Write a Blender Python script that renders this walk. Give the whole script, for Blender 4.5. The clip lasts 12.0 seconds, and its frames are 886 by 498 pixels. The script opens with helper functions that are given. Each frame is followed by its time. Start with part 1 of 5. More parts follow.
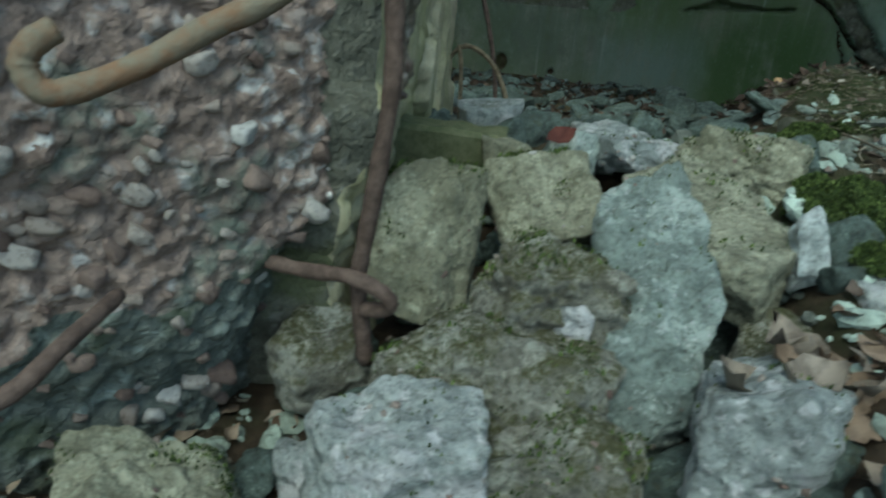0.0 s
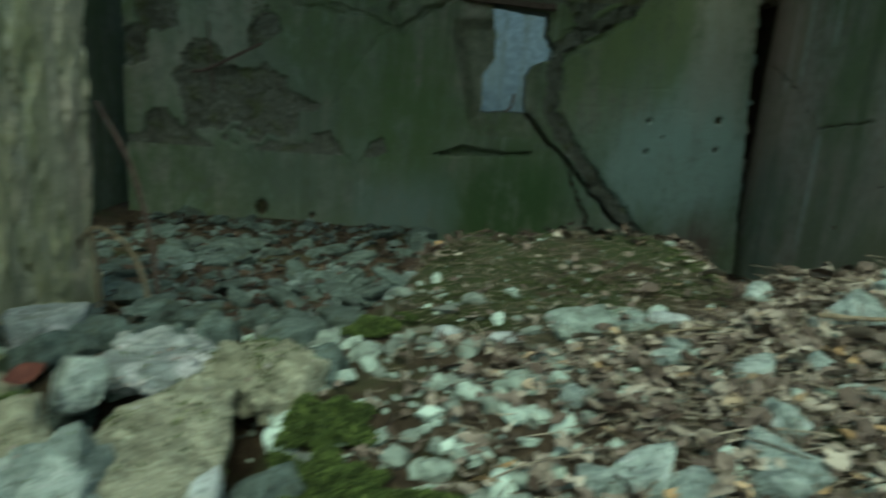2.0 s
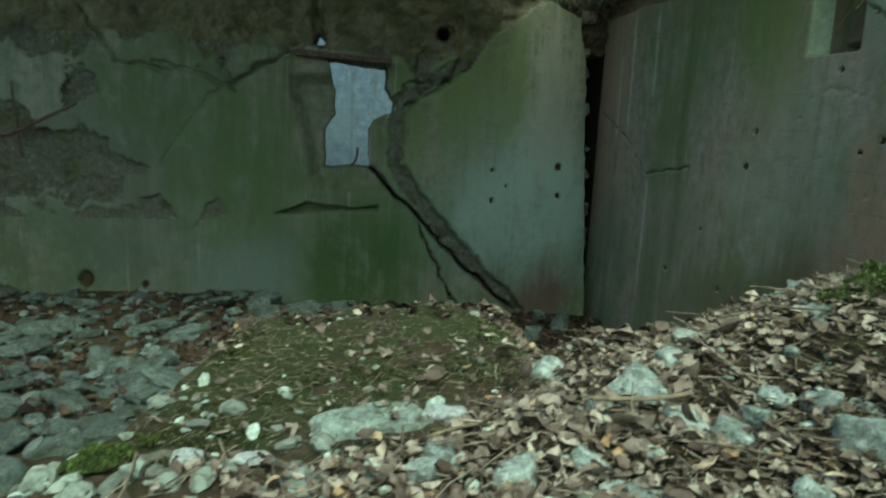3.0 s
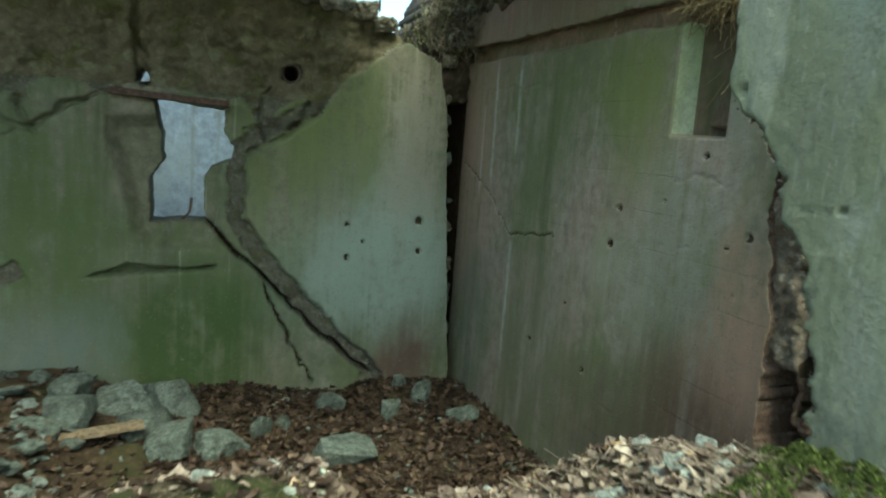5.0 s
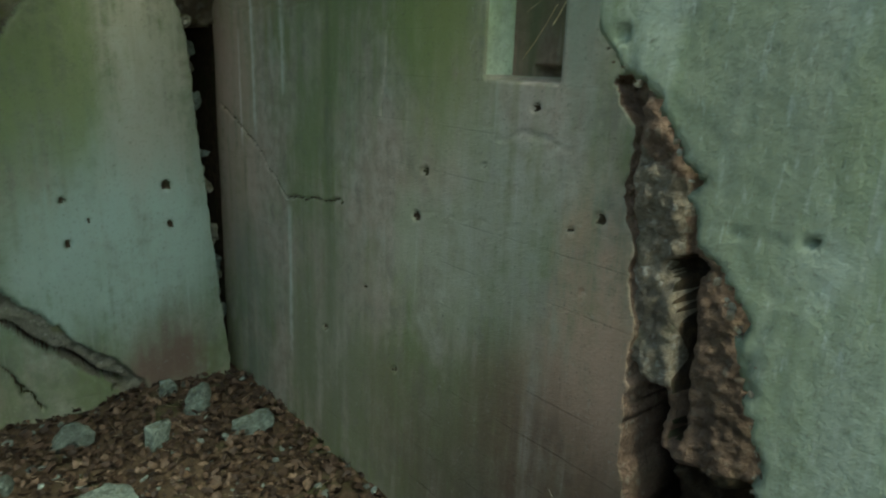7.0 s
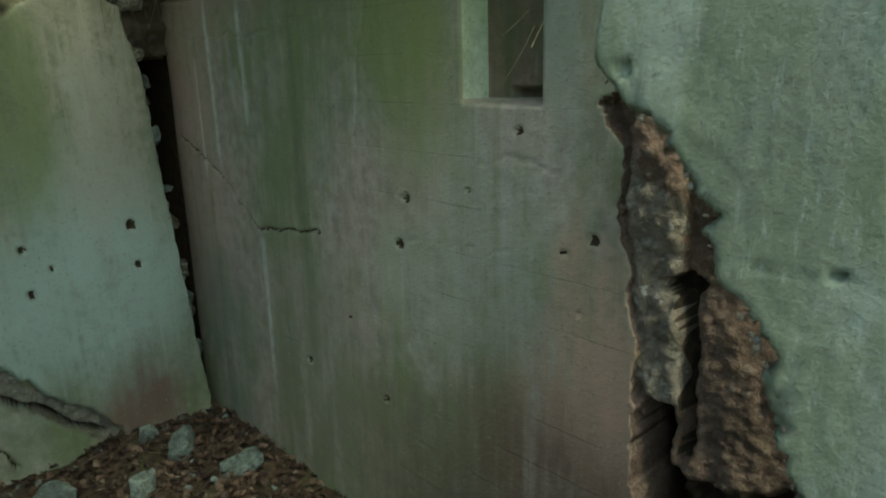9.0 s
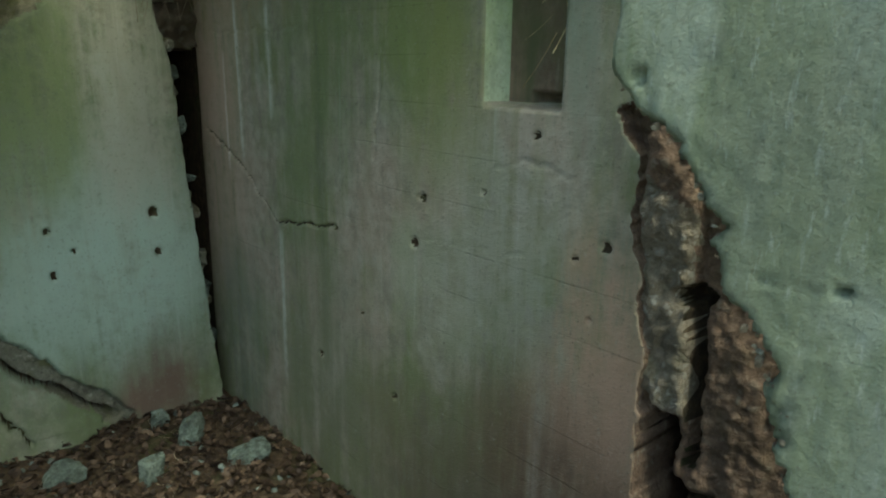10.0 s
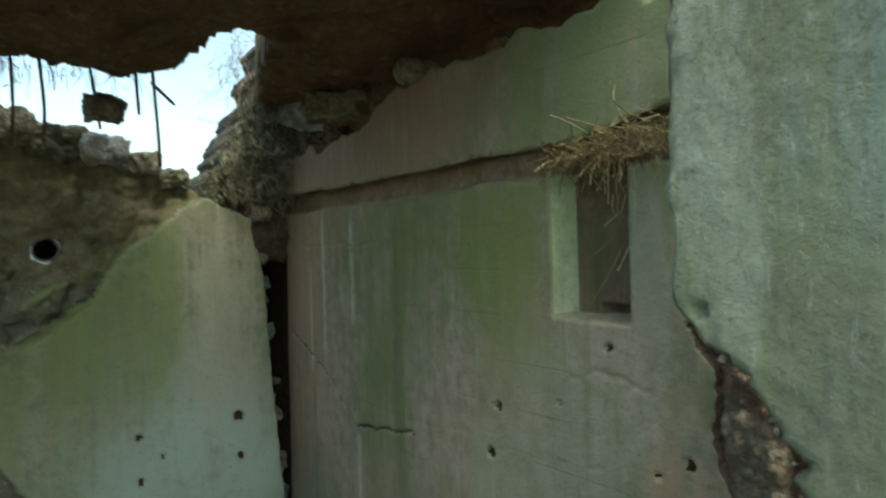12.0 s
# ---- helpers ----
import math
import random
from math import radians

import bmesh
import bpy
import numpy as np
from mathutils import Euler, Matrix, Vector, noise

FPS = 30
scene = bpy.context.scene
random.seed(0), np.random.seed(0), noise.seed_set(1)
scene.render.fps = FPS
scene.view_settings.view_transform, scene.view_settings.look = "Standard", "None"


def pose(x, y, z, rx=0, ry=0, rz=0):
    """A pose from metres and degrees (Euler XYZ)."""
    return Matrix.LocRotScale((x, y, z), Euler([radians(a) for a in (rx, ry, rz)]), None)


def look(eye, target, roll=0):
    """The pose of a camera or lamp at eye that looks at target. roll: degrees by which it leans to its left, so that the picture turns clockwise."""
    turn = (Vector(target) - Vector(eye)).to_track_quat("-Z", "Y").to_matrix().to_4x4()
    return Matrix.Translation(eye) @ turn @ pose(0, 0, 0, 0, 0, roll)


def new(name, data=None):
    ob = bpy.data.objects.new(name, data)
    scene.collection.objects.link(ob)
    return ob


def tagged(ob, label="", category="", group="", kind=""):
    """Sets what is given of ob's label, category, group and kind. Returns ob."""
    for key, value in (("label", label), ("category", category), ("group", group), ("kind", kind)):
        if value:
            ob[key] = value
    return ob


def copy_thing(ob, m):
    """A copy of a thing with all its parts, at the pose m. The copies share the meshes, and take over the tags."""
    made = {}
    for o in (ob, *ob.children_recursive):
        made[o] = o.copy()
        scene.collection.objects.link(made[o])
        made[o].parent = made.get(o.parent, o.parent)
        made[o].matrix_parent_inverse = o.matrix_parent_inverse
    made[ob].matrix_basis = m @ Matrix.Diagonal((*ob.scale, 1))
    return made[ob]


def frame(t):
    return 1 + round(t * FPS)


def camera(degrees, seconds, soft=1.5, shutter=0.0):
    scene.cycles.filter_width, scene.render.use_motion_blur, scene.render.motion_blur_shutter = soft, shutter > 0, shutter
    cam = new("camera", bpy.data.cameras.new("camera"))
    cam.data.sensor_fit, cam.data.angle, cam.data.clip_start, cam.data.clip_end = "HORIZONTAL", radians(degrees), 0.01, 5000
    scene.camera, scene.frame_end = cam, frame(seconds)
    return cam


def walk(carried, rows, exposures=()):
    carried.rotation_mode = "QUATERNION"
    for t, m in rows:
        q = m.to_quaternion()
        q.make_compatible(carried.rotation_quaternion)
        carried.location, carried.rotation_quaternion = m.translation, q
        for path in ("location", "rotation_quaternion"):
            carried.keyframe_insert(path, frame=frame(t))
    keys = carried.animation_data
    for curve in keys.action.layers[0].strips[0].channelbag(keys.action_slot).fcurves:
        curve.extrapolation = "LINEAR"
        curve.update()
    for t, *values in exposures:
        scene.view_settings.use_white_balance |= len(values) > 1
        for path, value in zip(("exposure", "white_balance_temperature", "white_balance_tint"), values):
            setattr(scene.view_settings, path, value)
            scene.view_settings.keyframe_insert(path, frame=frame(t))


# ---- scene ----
cam = camera(65.8, 12.0, 2.0, 0.5)
METRES, EYE, TILT, LEAN, TURN = 4.5, 1.6, -24.77, -3.94, 15.0
ROWS = [
    (0.0, 0.0, 0.0, 0.0, 0.0, 0.0, -0.0),
    (0.5, 0.0318, -0.006, 0.0096, -1.56, 0.74, 0.43),
    (1.0, 0.0771, -0.006, 0.022, -2.52, 2.12, 2.98),
    (1.5, 0.1432, 0.0027, 0.0433, -4.26, 7.28, 2.25),
    (2.0, 0.2164, 0.0042, 0.0574, -11.58, 9.19, 4.83),
    (2.5, 0.2773, 0.0112, 0.0739, -19.54, 10.07, 8.46),
    (3.0, 0.322, 0.0152, 0.09, -20.03, 11.49, 9.93),
    (3.5, 0.3551, 0.0052, 0.0996, -22.34, 12.26, 10.71),
    (5.5, 0.4915, 0.1856, 0.2754, -31.74, 9.1, 12.83),
    (6.0, 0.5661, 0.2793, 0.3159, -32.62, 5.78, 13.52),
    (6.5, 0.5985, 0.2835, 0.3274, -37.39, 2.88, 15.96),
    (7.0, 0.6137, 0.265, 0.3375, -47.99, -2.1, 19.29),
    (9.0, 0.616, 0.2863, 0.373, -51.54, -3.24, 23.61),
    (9.5, 0.6151, 0.2867, 0.372, -50.08, -2.31, 21.91),
    (10.0, 0.6145, 0.2796, 0.3686, -49.69, -2.31, 20.91),
    (10.5, 0.6362, 0.2717, 0.3906, -52.69, 2.76, 20.2),
    (11.0, 0.6302, 0.27, 0.3944, -52.39, 6.63, 20.96),
    (11.5, 0.6132, 0.2622, 0.4008, -47.9, 10.37, 21.96),
    (12.0, 0.6073, 0.2518, 0.3935, -42.58, 15.41, 21.52),
]
walk(cam, [(t, pose(0, 0, EYE, TILT, LEAN, TURN) @ pose(METRES * x, METRES * y, METRES * z, 90 + pitch, roll, yaw)) for t, x, y, z, yaw, pitch, roll in ROWS], [(0.0, 0.58, 5650, -15), (1.0, 0.48, 5950, -19), (1.5, 0.47, 6400, -25), (2.5, 0.93, 6350, -28), (3.5, 1.42, 6550, -23), (5.5, 1.93, 7000, -11), (6.5, 1.8, 6900, -16), (9.0, 1.77, 6900, -13), (10.5, 1.92, 6950, -11), (12.0, 1.86, 7400, -10)])


# ---- light ----
world = bpy.data.worlds.new("sky")
scene.world = world
world.use_nodes = True
wn = world.node_tree
sky = wn.nodes.new("ShaderNodeTexSky")
sky.sky_type = "NISHITA"
sky.sun_disc = False
sky.sun_elevation, sky.sun_rotation = radians(57), radians(180)
sky.air_density, sky.dust_density = 1.0, 3.0
wn.links.new(sky.outputs[0], wn.nodes["Background"].inputs[0])
wn.nodes["Background"].inputs[1].default_value = 0.12
sun = new("sun", bpy.data.lights.new("sun", "SUN"))
sun.data.energy, sun.data.angle, sun.data.color = 0.8, radians(25), (1.0, 0.97, 0.9)
sun.matrix_world = look((0, 0, 30), (0.0, 13, 30 - 20))


# ---- number noise ----
def hash3(i, j, k, seed):
    n = (i * 374761393 + j * 668265263 + k * 1274126177 + seed * 974634541) & 0xFFFFFFFF
    n = ((n ^ (n >> 13)) * 1103515245) & 0xFFFFFFFF
    n = ((n ^ (n >> 16)) * 2246822519) & 0xFFFFFFFF
    return ((n ^ (n >> 15)) & 0xFFFFFF) / 16777215.0


def vnoise(x, y, z, seed=0):
    x, y, z = (np.asarray(a, float) for a in np.broadcast_arrays(x, y, z))
    xi, yi, zi = (np.floor(a).astype(np.int64) for a in (x, y, z))
    fx, fy, fz = x - xi, y - yi, z - zi
    fx, fy, fz = (f * f * (3 - 2 * f) for f in (fx, fy, fz))
    out = 0
    for a in (0, 1):
        for b in (0, 1):
            for c in (0, 1):
                w = (fx if a else 1 - fx) * (fy if b else 1 - fy) * (fz if c else 1 - fz)
                out = out + w * hash3(xi + a, yi + b, zi + c, seed)
    return out * 2 - 1


def fbm(x, y, z=0.0, octaves=4, seed=0):
    out, amp, f = 0, 0.5, 1.0
    for o in range(octaves):
        out = out + amp * vnoise(np.asarray(x) * f, np.asarray(y) * f, np.asarray(z) * f, seed + o)
        amp, f = amp * 0.5, f * 2.03
    return out


def pebbles(x, y, z=0.0, seed=0):
    """Rounded bumps, one a cell: about 1 at a cell's middle, 0 at its rim."""
    x, y, z = (np.asarray(a, float) for a in np.broadcast_arrays(x, y, z))
    xi, yi, zi = (np.floor(a).astype(np.int64) for a in (x, y, z))
    best = np.full(x.shape, 9.0)
    size = np.zeros(x.shape)
    for a in (-1, 0, 1):
        for b in (-1, 0, 1):
            for c in (-1, 0, 1):
                i, j, k = xi + a, yi + b, zi + c
                d = np.sqrt((i + hash3(i, j, k, seed) - x) ** 2 + (j + hash3(i, j, k, seed + 7) - y) ** 2 + (k + hash3(i, j, k, seed + 13) - z) ** 2)
                s = hash3(i, j, k, seed + 19)
                d = d / (0.45 + 0.55 * s)
                near = d < best
                best, size = np.where(near, d, best), np.where(near, s, size)
    return np.sqrt(np.clip(1 - best ** 2, 0, 1)) * (0.35 + 0.65 * size)


def step(a, b, x):
    t = np.clip((np.asarray(x, float) - a) / (b - a), 0, 1)
    return t * t * (3 - 2 * t)


def inside_poly(u, v, points):
    """Distance to a polygon's rim, positive inside."""
    u, v = np.asarray(u, float), np.asarray(v, float)
    d = np.full(u.shape, 1e9)
    odd = np.zeros(u.shape, bool)
    for (ax, ay), (bx, by) in zip(points, points[1:] + points[:1]):
        ex, ey = bx - ax, by - ay
        t = np.clip(((u - ax) * ex + (v - ay) * ey) / (ex * ex + ey * ey), 0, 1)
        d = np.minimum(d, np.hypot(u - ax - t * ex, v - ay - t * ey))
        cross = ((ay > v) != (by > v)) & (u < (bx - ax) * (v - ay) / ((by - ay) or 1e-9) + ax)
        odd ^= cross
    return np.where(odd, d, -d)


def near_line(u, v, points):
    d = np.full(np.asarray(u).shape, 1e9)
    for (ax, ay), (bx, by) in zip(points, points[1:]):
        ex, ey = bx - ax, by - ay
        t = np.clip(((u - ax) * ex + (v - ay) * ey) / (ex * ex + ey * ey), 0, 1)
        d = np.minimum(d, np.hypot(u - ax - t * ex, v - ay - t * ey))
    return d


# ---- materials ----
def node(nt, kind, values=(), **props):
    n = nt.nodes.new("ShaderNode" + kind)
    if "operation" in props:
        n.operation = props["operation"]
    if "data_type" in props:
        n.data_type, n.blend_type = props["data_type"], props["blend_type"]
    if "interpolation_type" in props:
        n.interpolation_type = props["interpolation_type"]
    for key, value in dict(values).items():
        if isinstance(value, bpy.types.NodeSocket):
            nt.links.new(value, n.inputs[key])
        else:
            n.inputs[key].default_value = value
    return n


def blank(name, rough=0.9):
    m = bpy.data.materials.new(name)
    m.use_nodes = True
    nt = m.node_tree
    b = nt.nodes["Principled BSDF"]
    b.inputs["Roughness"].default_value = rough
    b.inputs["Specular IOR Level"].default_value = 0.3
    return m, nt, b


def coords(nt, scale=(1, 1, 1)):
    c = node(nt, "TexCoord")
    return node(nt, "Mapping", {"Vector": c.outputs["Object"], "Scale": scale}).outputs[0]


def grain(nt, vec, scale, detail=5.0, rough=0.6):
    return node(nt, "TexNoise", {"Vector": vec, "Scale": scale, "Detail": detail, "Roughness": rough}).outputs[0]


def ramp(nt, fac, *stops):
    r = node(nt, "ValToRGB", {"Fac": fac})
    e = r.color_ramp.elements
    while len(e) < len(stops):
        e.new(0.5)
    for el, (pos, col) in zip(e, stops):
        el.position, el.color = pos, (*col, 1) if len(col) == 3 else col
    return r.outputs[0]


def mask(nt, fac, a, b):
    return node(nt, "MapRange", {"Value": fac, "From Min": a, "From Max": b}, interpolation_type="SMOOTHSTEP").outputs[0]


def mix(nt, fac, a, b, blend="MIX"):
    n = node(nt, "Mix", data_type="RGBA", blend_type=blend)
    for i, v in ((0, fac), (6, a), (7, b)):
        if isinstance(v, bpy.types.NodeSocket):
            nt.links.new(v, n.inputs[i])
        else:
            n.inputs[i].default_value = v if i == 0 else (*v, 1)
    return n.outputs[2]


def times(nt, a, b, op="MULTIPLY"):
    n = node(nt, "Math", operation=op)
    for i, v in enumerate((a, b)):
        if isinstance(v, bpy.types.NodeSocket):
            nt.links.new(v, n.inputs[i])
        else:
            n.inputs[i].default_value = v
    return n.outputs[0]


def bump(nt, b, height, strength=0.5, distance=0.01, under=None):
    n = node(nt, "Bump", {"Height": height, "Strength": strength, "Distance": distance})
    if under is not None:
        nt.links.new(under, n.inputs["Normal"])
    nt.links.new(n.outputs[0], b.inputs["Normal"])
    return n.outputs[0]


def concrete(name, grey, green, pale, algae=0.5, pink=0.3, boards=True, rough_plaster=0.0, stains=(), lump=11.0, dark=0.6, bands=(), scratches=0.0):
    m, nt, b = blank(name, 0.88)
    v = coords(nt)
    streak = grain(nt, coords(nt, (5, 5, 0.35)), 1.0, 5)
    fine_streak = grain(nt, coords(nt, (17, 17, 0.5)), 1.0, 4)
    patch = grain(nt, v, 0.9, 4)
    blotch = grain(nt, coords(nt, (1, 1, 0.6)), 2.6, 6)
    fine = grain(nt, v, 55, 6, 0.7)
    mid = grain(nt, v, lump, 6, 0.65)
    col = mix(nt, mask(nt, mid, 0.3, 0.7), [c * 0.72 for c in grey], [c * 1.18 for c in grey])
    col = mix(nt, times(nt, mask(nt, patch, 0.56, 0.38), pink), col, (0.36, 0.24, 0.19))
    al = times(nt, mask(nt, times(nt, patch, times(nt, streak, 0.8), "ADD"), 0.78 - algae * 0.2, 1.05 - algae * 0.25), mask(nt, blotch, 0.25, 0.6))
    col = mix(nt, times(nt, al, 0.92), col, green)
    col = mix(nt, times(nt, mask(nt, blotch, 0.57, 0.72), 0.55), col, pale)
    col = mix(nt, times(nt, mask(nt, grain(nt, coords(nt, (1, 1, 0.7)), 6.5, 7, 0.7), 0.5, 0.66), 0.6), col, [c * 0.55 for c in grey])
    col = mix(nt, times(nt, mask(nt, streak, 0.52, 0.72), dark), col, (0.075, 0.085, 0.055))
    col = mix(nt, times(nt, mask(nt, fine_streak, 0.63, 0.76), 0.5), col, (0.42, 0.44, 0.39))
    soft = node(nt, "VectorMath", {0: v, 1: mix(nt, 0.9, (0, 0, 0), node(nt, "TexNoise", {"Vector": coords(nt, (1, 1, 0.5)), "Scale": 1.6, "Detail": 5.0}).outputs[1])}, operation="ADD").outputs[0]
    for place, radius, tone, amount in stains:
        off = node(nt, "VectorMath", {0: soft, 1: [c + 0.45 for c in place]}, operation="DISTANCE").outputs["Value"]
        col = mix(nt, times(nt, times(nt, mask(nt, off, radius, radius * 0.1), mask(nt, times(nt, blotch, streak, "ADD"), 0.75, 1.1)), amount * 1.25), col, tone)
    if bands:
        drift = node(nt, "TexNoise", {"Vector": coords(nt, (3.2, 3.2, 0.7)), "Scale": 1.0, "Detail": 9.0, "Roughness": 0.72}).outputs[1]
        place = node(nt, "SeparateXYZ", {"Vector": node(nt, "VectorMath", {0: v, 1: mix(nt, 1.0, (0, 0, 0), drift)}, operation="ADD").outputs[0]}).outputs
        thin = node(nt, "SeparateXYZ", {"Vector": node(nt, "VectorMath", {0: v, 1: mix(nt, 0.12, (0, 0, 0), drift)}, operation="ADD").outputs[0]}).outputs
    for axis, middle, half, low, high, tone, amount in bands:
        src, shift = (thin, 0.06) if half < 0.06 else (place, 0.5)
        off = node(nt, "Math", {0: times(nt, src[axis], middle + shift, "SUBTRACT")}, operation="ABSOLUTE").outputs[0]
        soft = 0.12 if half < 0.06 else 0.35
        tall = times(nt, mask(nt, src[2], low + shift - soft, low + shift + soft), mask(nt, src[2], high + shift + soft, high + shift - soft))
        run = times(nt, times(nt, mask(nt, off, half * 1.6, half * 0.2), tall), mask(nt, times(nt, times(nt, fine_streak, blotch, "ADD"), mid, "ADD"), 1.05, 1.65))
        col = mix(nt, times(nt, run, min(1.0, amount * (1.25 if half < 0.06 else 0.95))), col, tone)
    col = mix(nt, times(nt, mask(nt, fine, 0.55, 0.7), 0.55), col, (0.1, 0.1, 0.075))
    col = mix(nt, times(nt, mask(nt, grain(nt, v, 38, 6, 0.75), 0.58, 0.7), 0.4), col, pale)
    if scratches:
        marks = grain(nt, coords(nt, (42, 42, 11)), 1.0, 6, 0.7)
        col = mix(nt, times(nt, times(nt, mask(nt, marks, 0.56, 0.68), mask(nt, patch, 0.4, 0.56)), scratches), col, pale)
        col = mix(nt, times(nt, mask(nt, grain(nt, coords(nt, (30, 30, 20)), 1.0, 6, 0.7), 0.56, 0.7), scratches * 0.7), col, [c * 0.5 for c in grey])
    nt.links.new(col, b.inputs["Base Color"])
    n1 = bump(nt, b, mid, 0.35 + rough_plaster, 0.012 + 0.01 * rough_plaster)
    if boards:
        z = node(nt, "SeparateXYZ", {"Vector": v}).outputs[2]
        joint = node(nt, "Math", {0: times(nt, z, 1 / 0.235)}, operation="FRACT").outputs[0]
        joint = times(nt, mask(nt, joint, 0.0, 0.035), mask(nt, grain(nt, v, 1.7, 2), 0.42, 0.58), "MAXIMUM")
        n1 = bump(nt, b, joint, 0.45, 0.005, n1)
    bump(nt, b, fine, 0.7, 0.006, n1)
    return m


def aggregate(name, cement, stones, scale=26.0, moss=0.25, tint=(0.085, 0.1, 0.03)):
    m, nt, b = blank(name, 0.92)
    v = coords(nt)
    warp = mix(nt, 0.07, (0, 0, 0), node(nt, "TexNoise", {"Vector": v, "Scale": 22.0, "Detail": 4.0}).outputs[1])
    vv = node(nt, "VectorMath", {0: v, 1: warp}, operation="ADD").outputs[0]
    vo = node(nt, "TexVoronoi", {"Vector": vv, "Scale": scale})
    vs = node(nt, "TexVoronoi", {"Vector": vv, "Scale": scale * 2.7})
    tone = node(nt, "SeparateXYZ", {"Vector": vo.outputs[1]}).outputs[0]
    fine = grain(nt, v, 70, 6, 0.7)
    big = grain(nt, v, 3.0, 5)
    peb = ramp(nt, tone, (0.0, stones[0]), (0.35, stones[1]), (0.7, stones[2]), (1.0, stones[3]))
    col = mix(nt, times(nt, mask(nt, times(nt, vo.outputs[0], times(nt, big, 0.5), "ADD"), 0.8, 0.5), 0.75), cement, peb)
    col = mix(nt, times(nt, mask(nt, vs.outputs[0], 0.45, 0.3), 0.4), col, [c * 1.5 for c in cement])
    col = mix(nt, mask(nt, big, 0.5, 0.68), col, [c * 0.6 for c in cement])
    col = mix(nt, times(nt, mask(nt, grain(nt, v, 4.5, 6), 0.52, 0.66), moss * 2.4), col, tint)
    col = mix(nt, times(nt, mask(nt, fine, 0.45, 0.8), 0.7), col, [c * 0.35 for c in cement])
    nt.links.new(col, b.inputs["Base Color"])
    n1 = bump(nt, b, times(nt, vo.outputs[0], -1.0), 0.6, 0.012)
    n2 = bump(nt, b, times(nt, vs.outputs[0], -1.0), 0.5, 0.006, n1)
    bump(nt, b, fine, 0.6, 0.004, n2)
    return m


def rock(name, tones, lichen, moss):
    m, nt, b = blank(name, 0.9)
    v = coords(nt)
    info = node(nt, "ObjectInfo")
    shifted = node(nt, "VectorMath", {0: v, 1: node(nt, "VectorMath", {0: info.outputs["Random"], 1: (9, 17, 5)}, operation="MULTIPLY").outputs[0]}, operation="ADD").outputs[0]
    big = grain(nt, shifted, 6, 6, 0.65)
    mid = grain(nt, shifted, 19, 6, 0.7)
    fine = grain(nt, shifted, 75, 6, 0.75)
    vo = node(nt, "TexVoronoi", {"Vector": shifted, "Scale": 55.0}).outputs[0]
    base = mix(nt, info.outputs["Random"], [k * 0.85 for k in tones[0]], [k * 1.15 for k in tones[1]])
    col = mix(nt, mask(nt, mid, 0.3, 0.7), [c * 0.5 for c in tones[0]], base)
    col = mix(nt, times(nt, mask(nt, big, 0.48, 0.6), lichen), col, [min(0.68, c * 1.35) for c in tones[1]])
    col = mix(nt, times(nt, times(nt, mask(nt, vo, 0.3, 0.15), mask(nt, big, 0.4, 0.6)), 0.6), col, [min(0.7, c * 1.6) for c in tones[1]])
    col = mix(nt, times(nt, mask(nt, grain(nt, shifted, 34, 5, 0.7), 0.52, 0.62), 0.55), col, [c * 0.42 for c in tones[0]])
    col = mix(nt, times(nt, mask(nt, grain(nt, shifted, 27, 6, 0.75), 0.58, 0.66), lichen * 0.8), col, [min(0.72, c * 1.5) for c in tones[1]])
    spots = node(nt, "TexVoronoi", {"Vector": node(nt, "VectorMath", {0: shifted, 1: mix(nt, 0.06, (0, 0, 0), node(nt, "TexNoise", {"Vector": shifted, "Scale": 30.0, "Detail": 4.0}).outputs[1])}, operation="ADD").outputs[0], "Scale": 17.0}).outputs[0]
    col = mix(nt, times(nt, times(nt, mask(nt, spots, 0.3, 0.16), mask(nt, grain(nt, shifted, 7, 4), 0.42, 0.56)), min(1.0, lichen * 0.9)), col, [min(0.75, c * 1.55) for c in tones[1]])
    up = node(nt, "SeparateXYZ", {"Vector": node(nt, "NewGeometry").outputs["Normal"]}).outputs[2]
    mo = times(nt, mask(nt, grain(nt, shifted, 9, 6, 0.7), 0.62 - moss * 0.25, 0.72 - moss * 0.25), mask(nt, up, -0.1, 0.7))
    col = mix(nt, times(nt, times(nt, mo, mask(nt, fine, 0.3, 0.6)), min(1, moss * 2)), col, (0.085, 0.085, 0.03))
    col = mix(nt, times(nt, mask(nt, fine, 0.5, 0.68), 0.6), col, (0.06, 0.06, 0.045))
    nt.links.new(col, b.inputs["Base Color"])
    n1 = bump(nt, b, mid, 0.9, 0.03)
    n2 = bump(nt, b, times(nt, vo, -1.0), 0.7, 0.009, n1)
    bump(nt, b, fine, 1.0, 0.009, n2)
    return m


def pebble_mat(name, *stops):
    m, nt, b = blank(name, 0.85)
    v = coords(nt)
    col = ramp(nt, node(nt, "ObjectInfo").outputs["Random"], *stops)
    col = mix(nt, times(nt, mask(nt, grain(nt, v, 3.5, 7, 0.7), 0.48, 0.66), 0.55), col, [c * 0.5 for c in stops[0][1]])
    nt.links.new(col, b.inputs["Base Color"])
    bump(nt, b, grain(nt, v, 9, 6, 0.7), 0.5, 0.1)
    return m


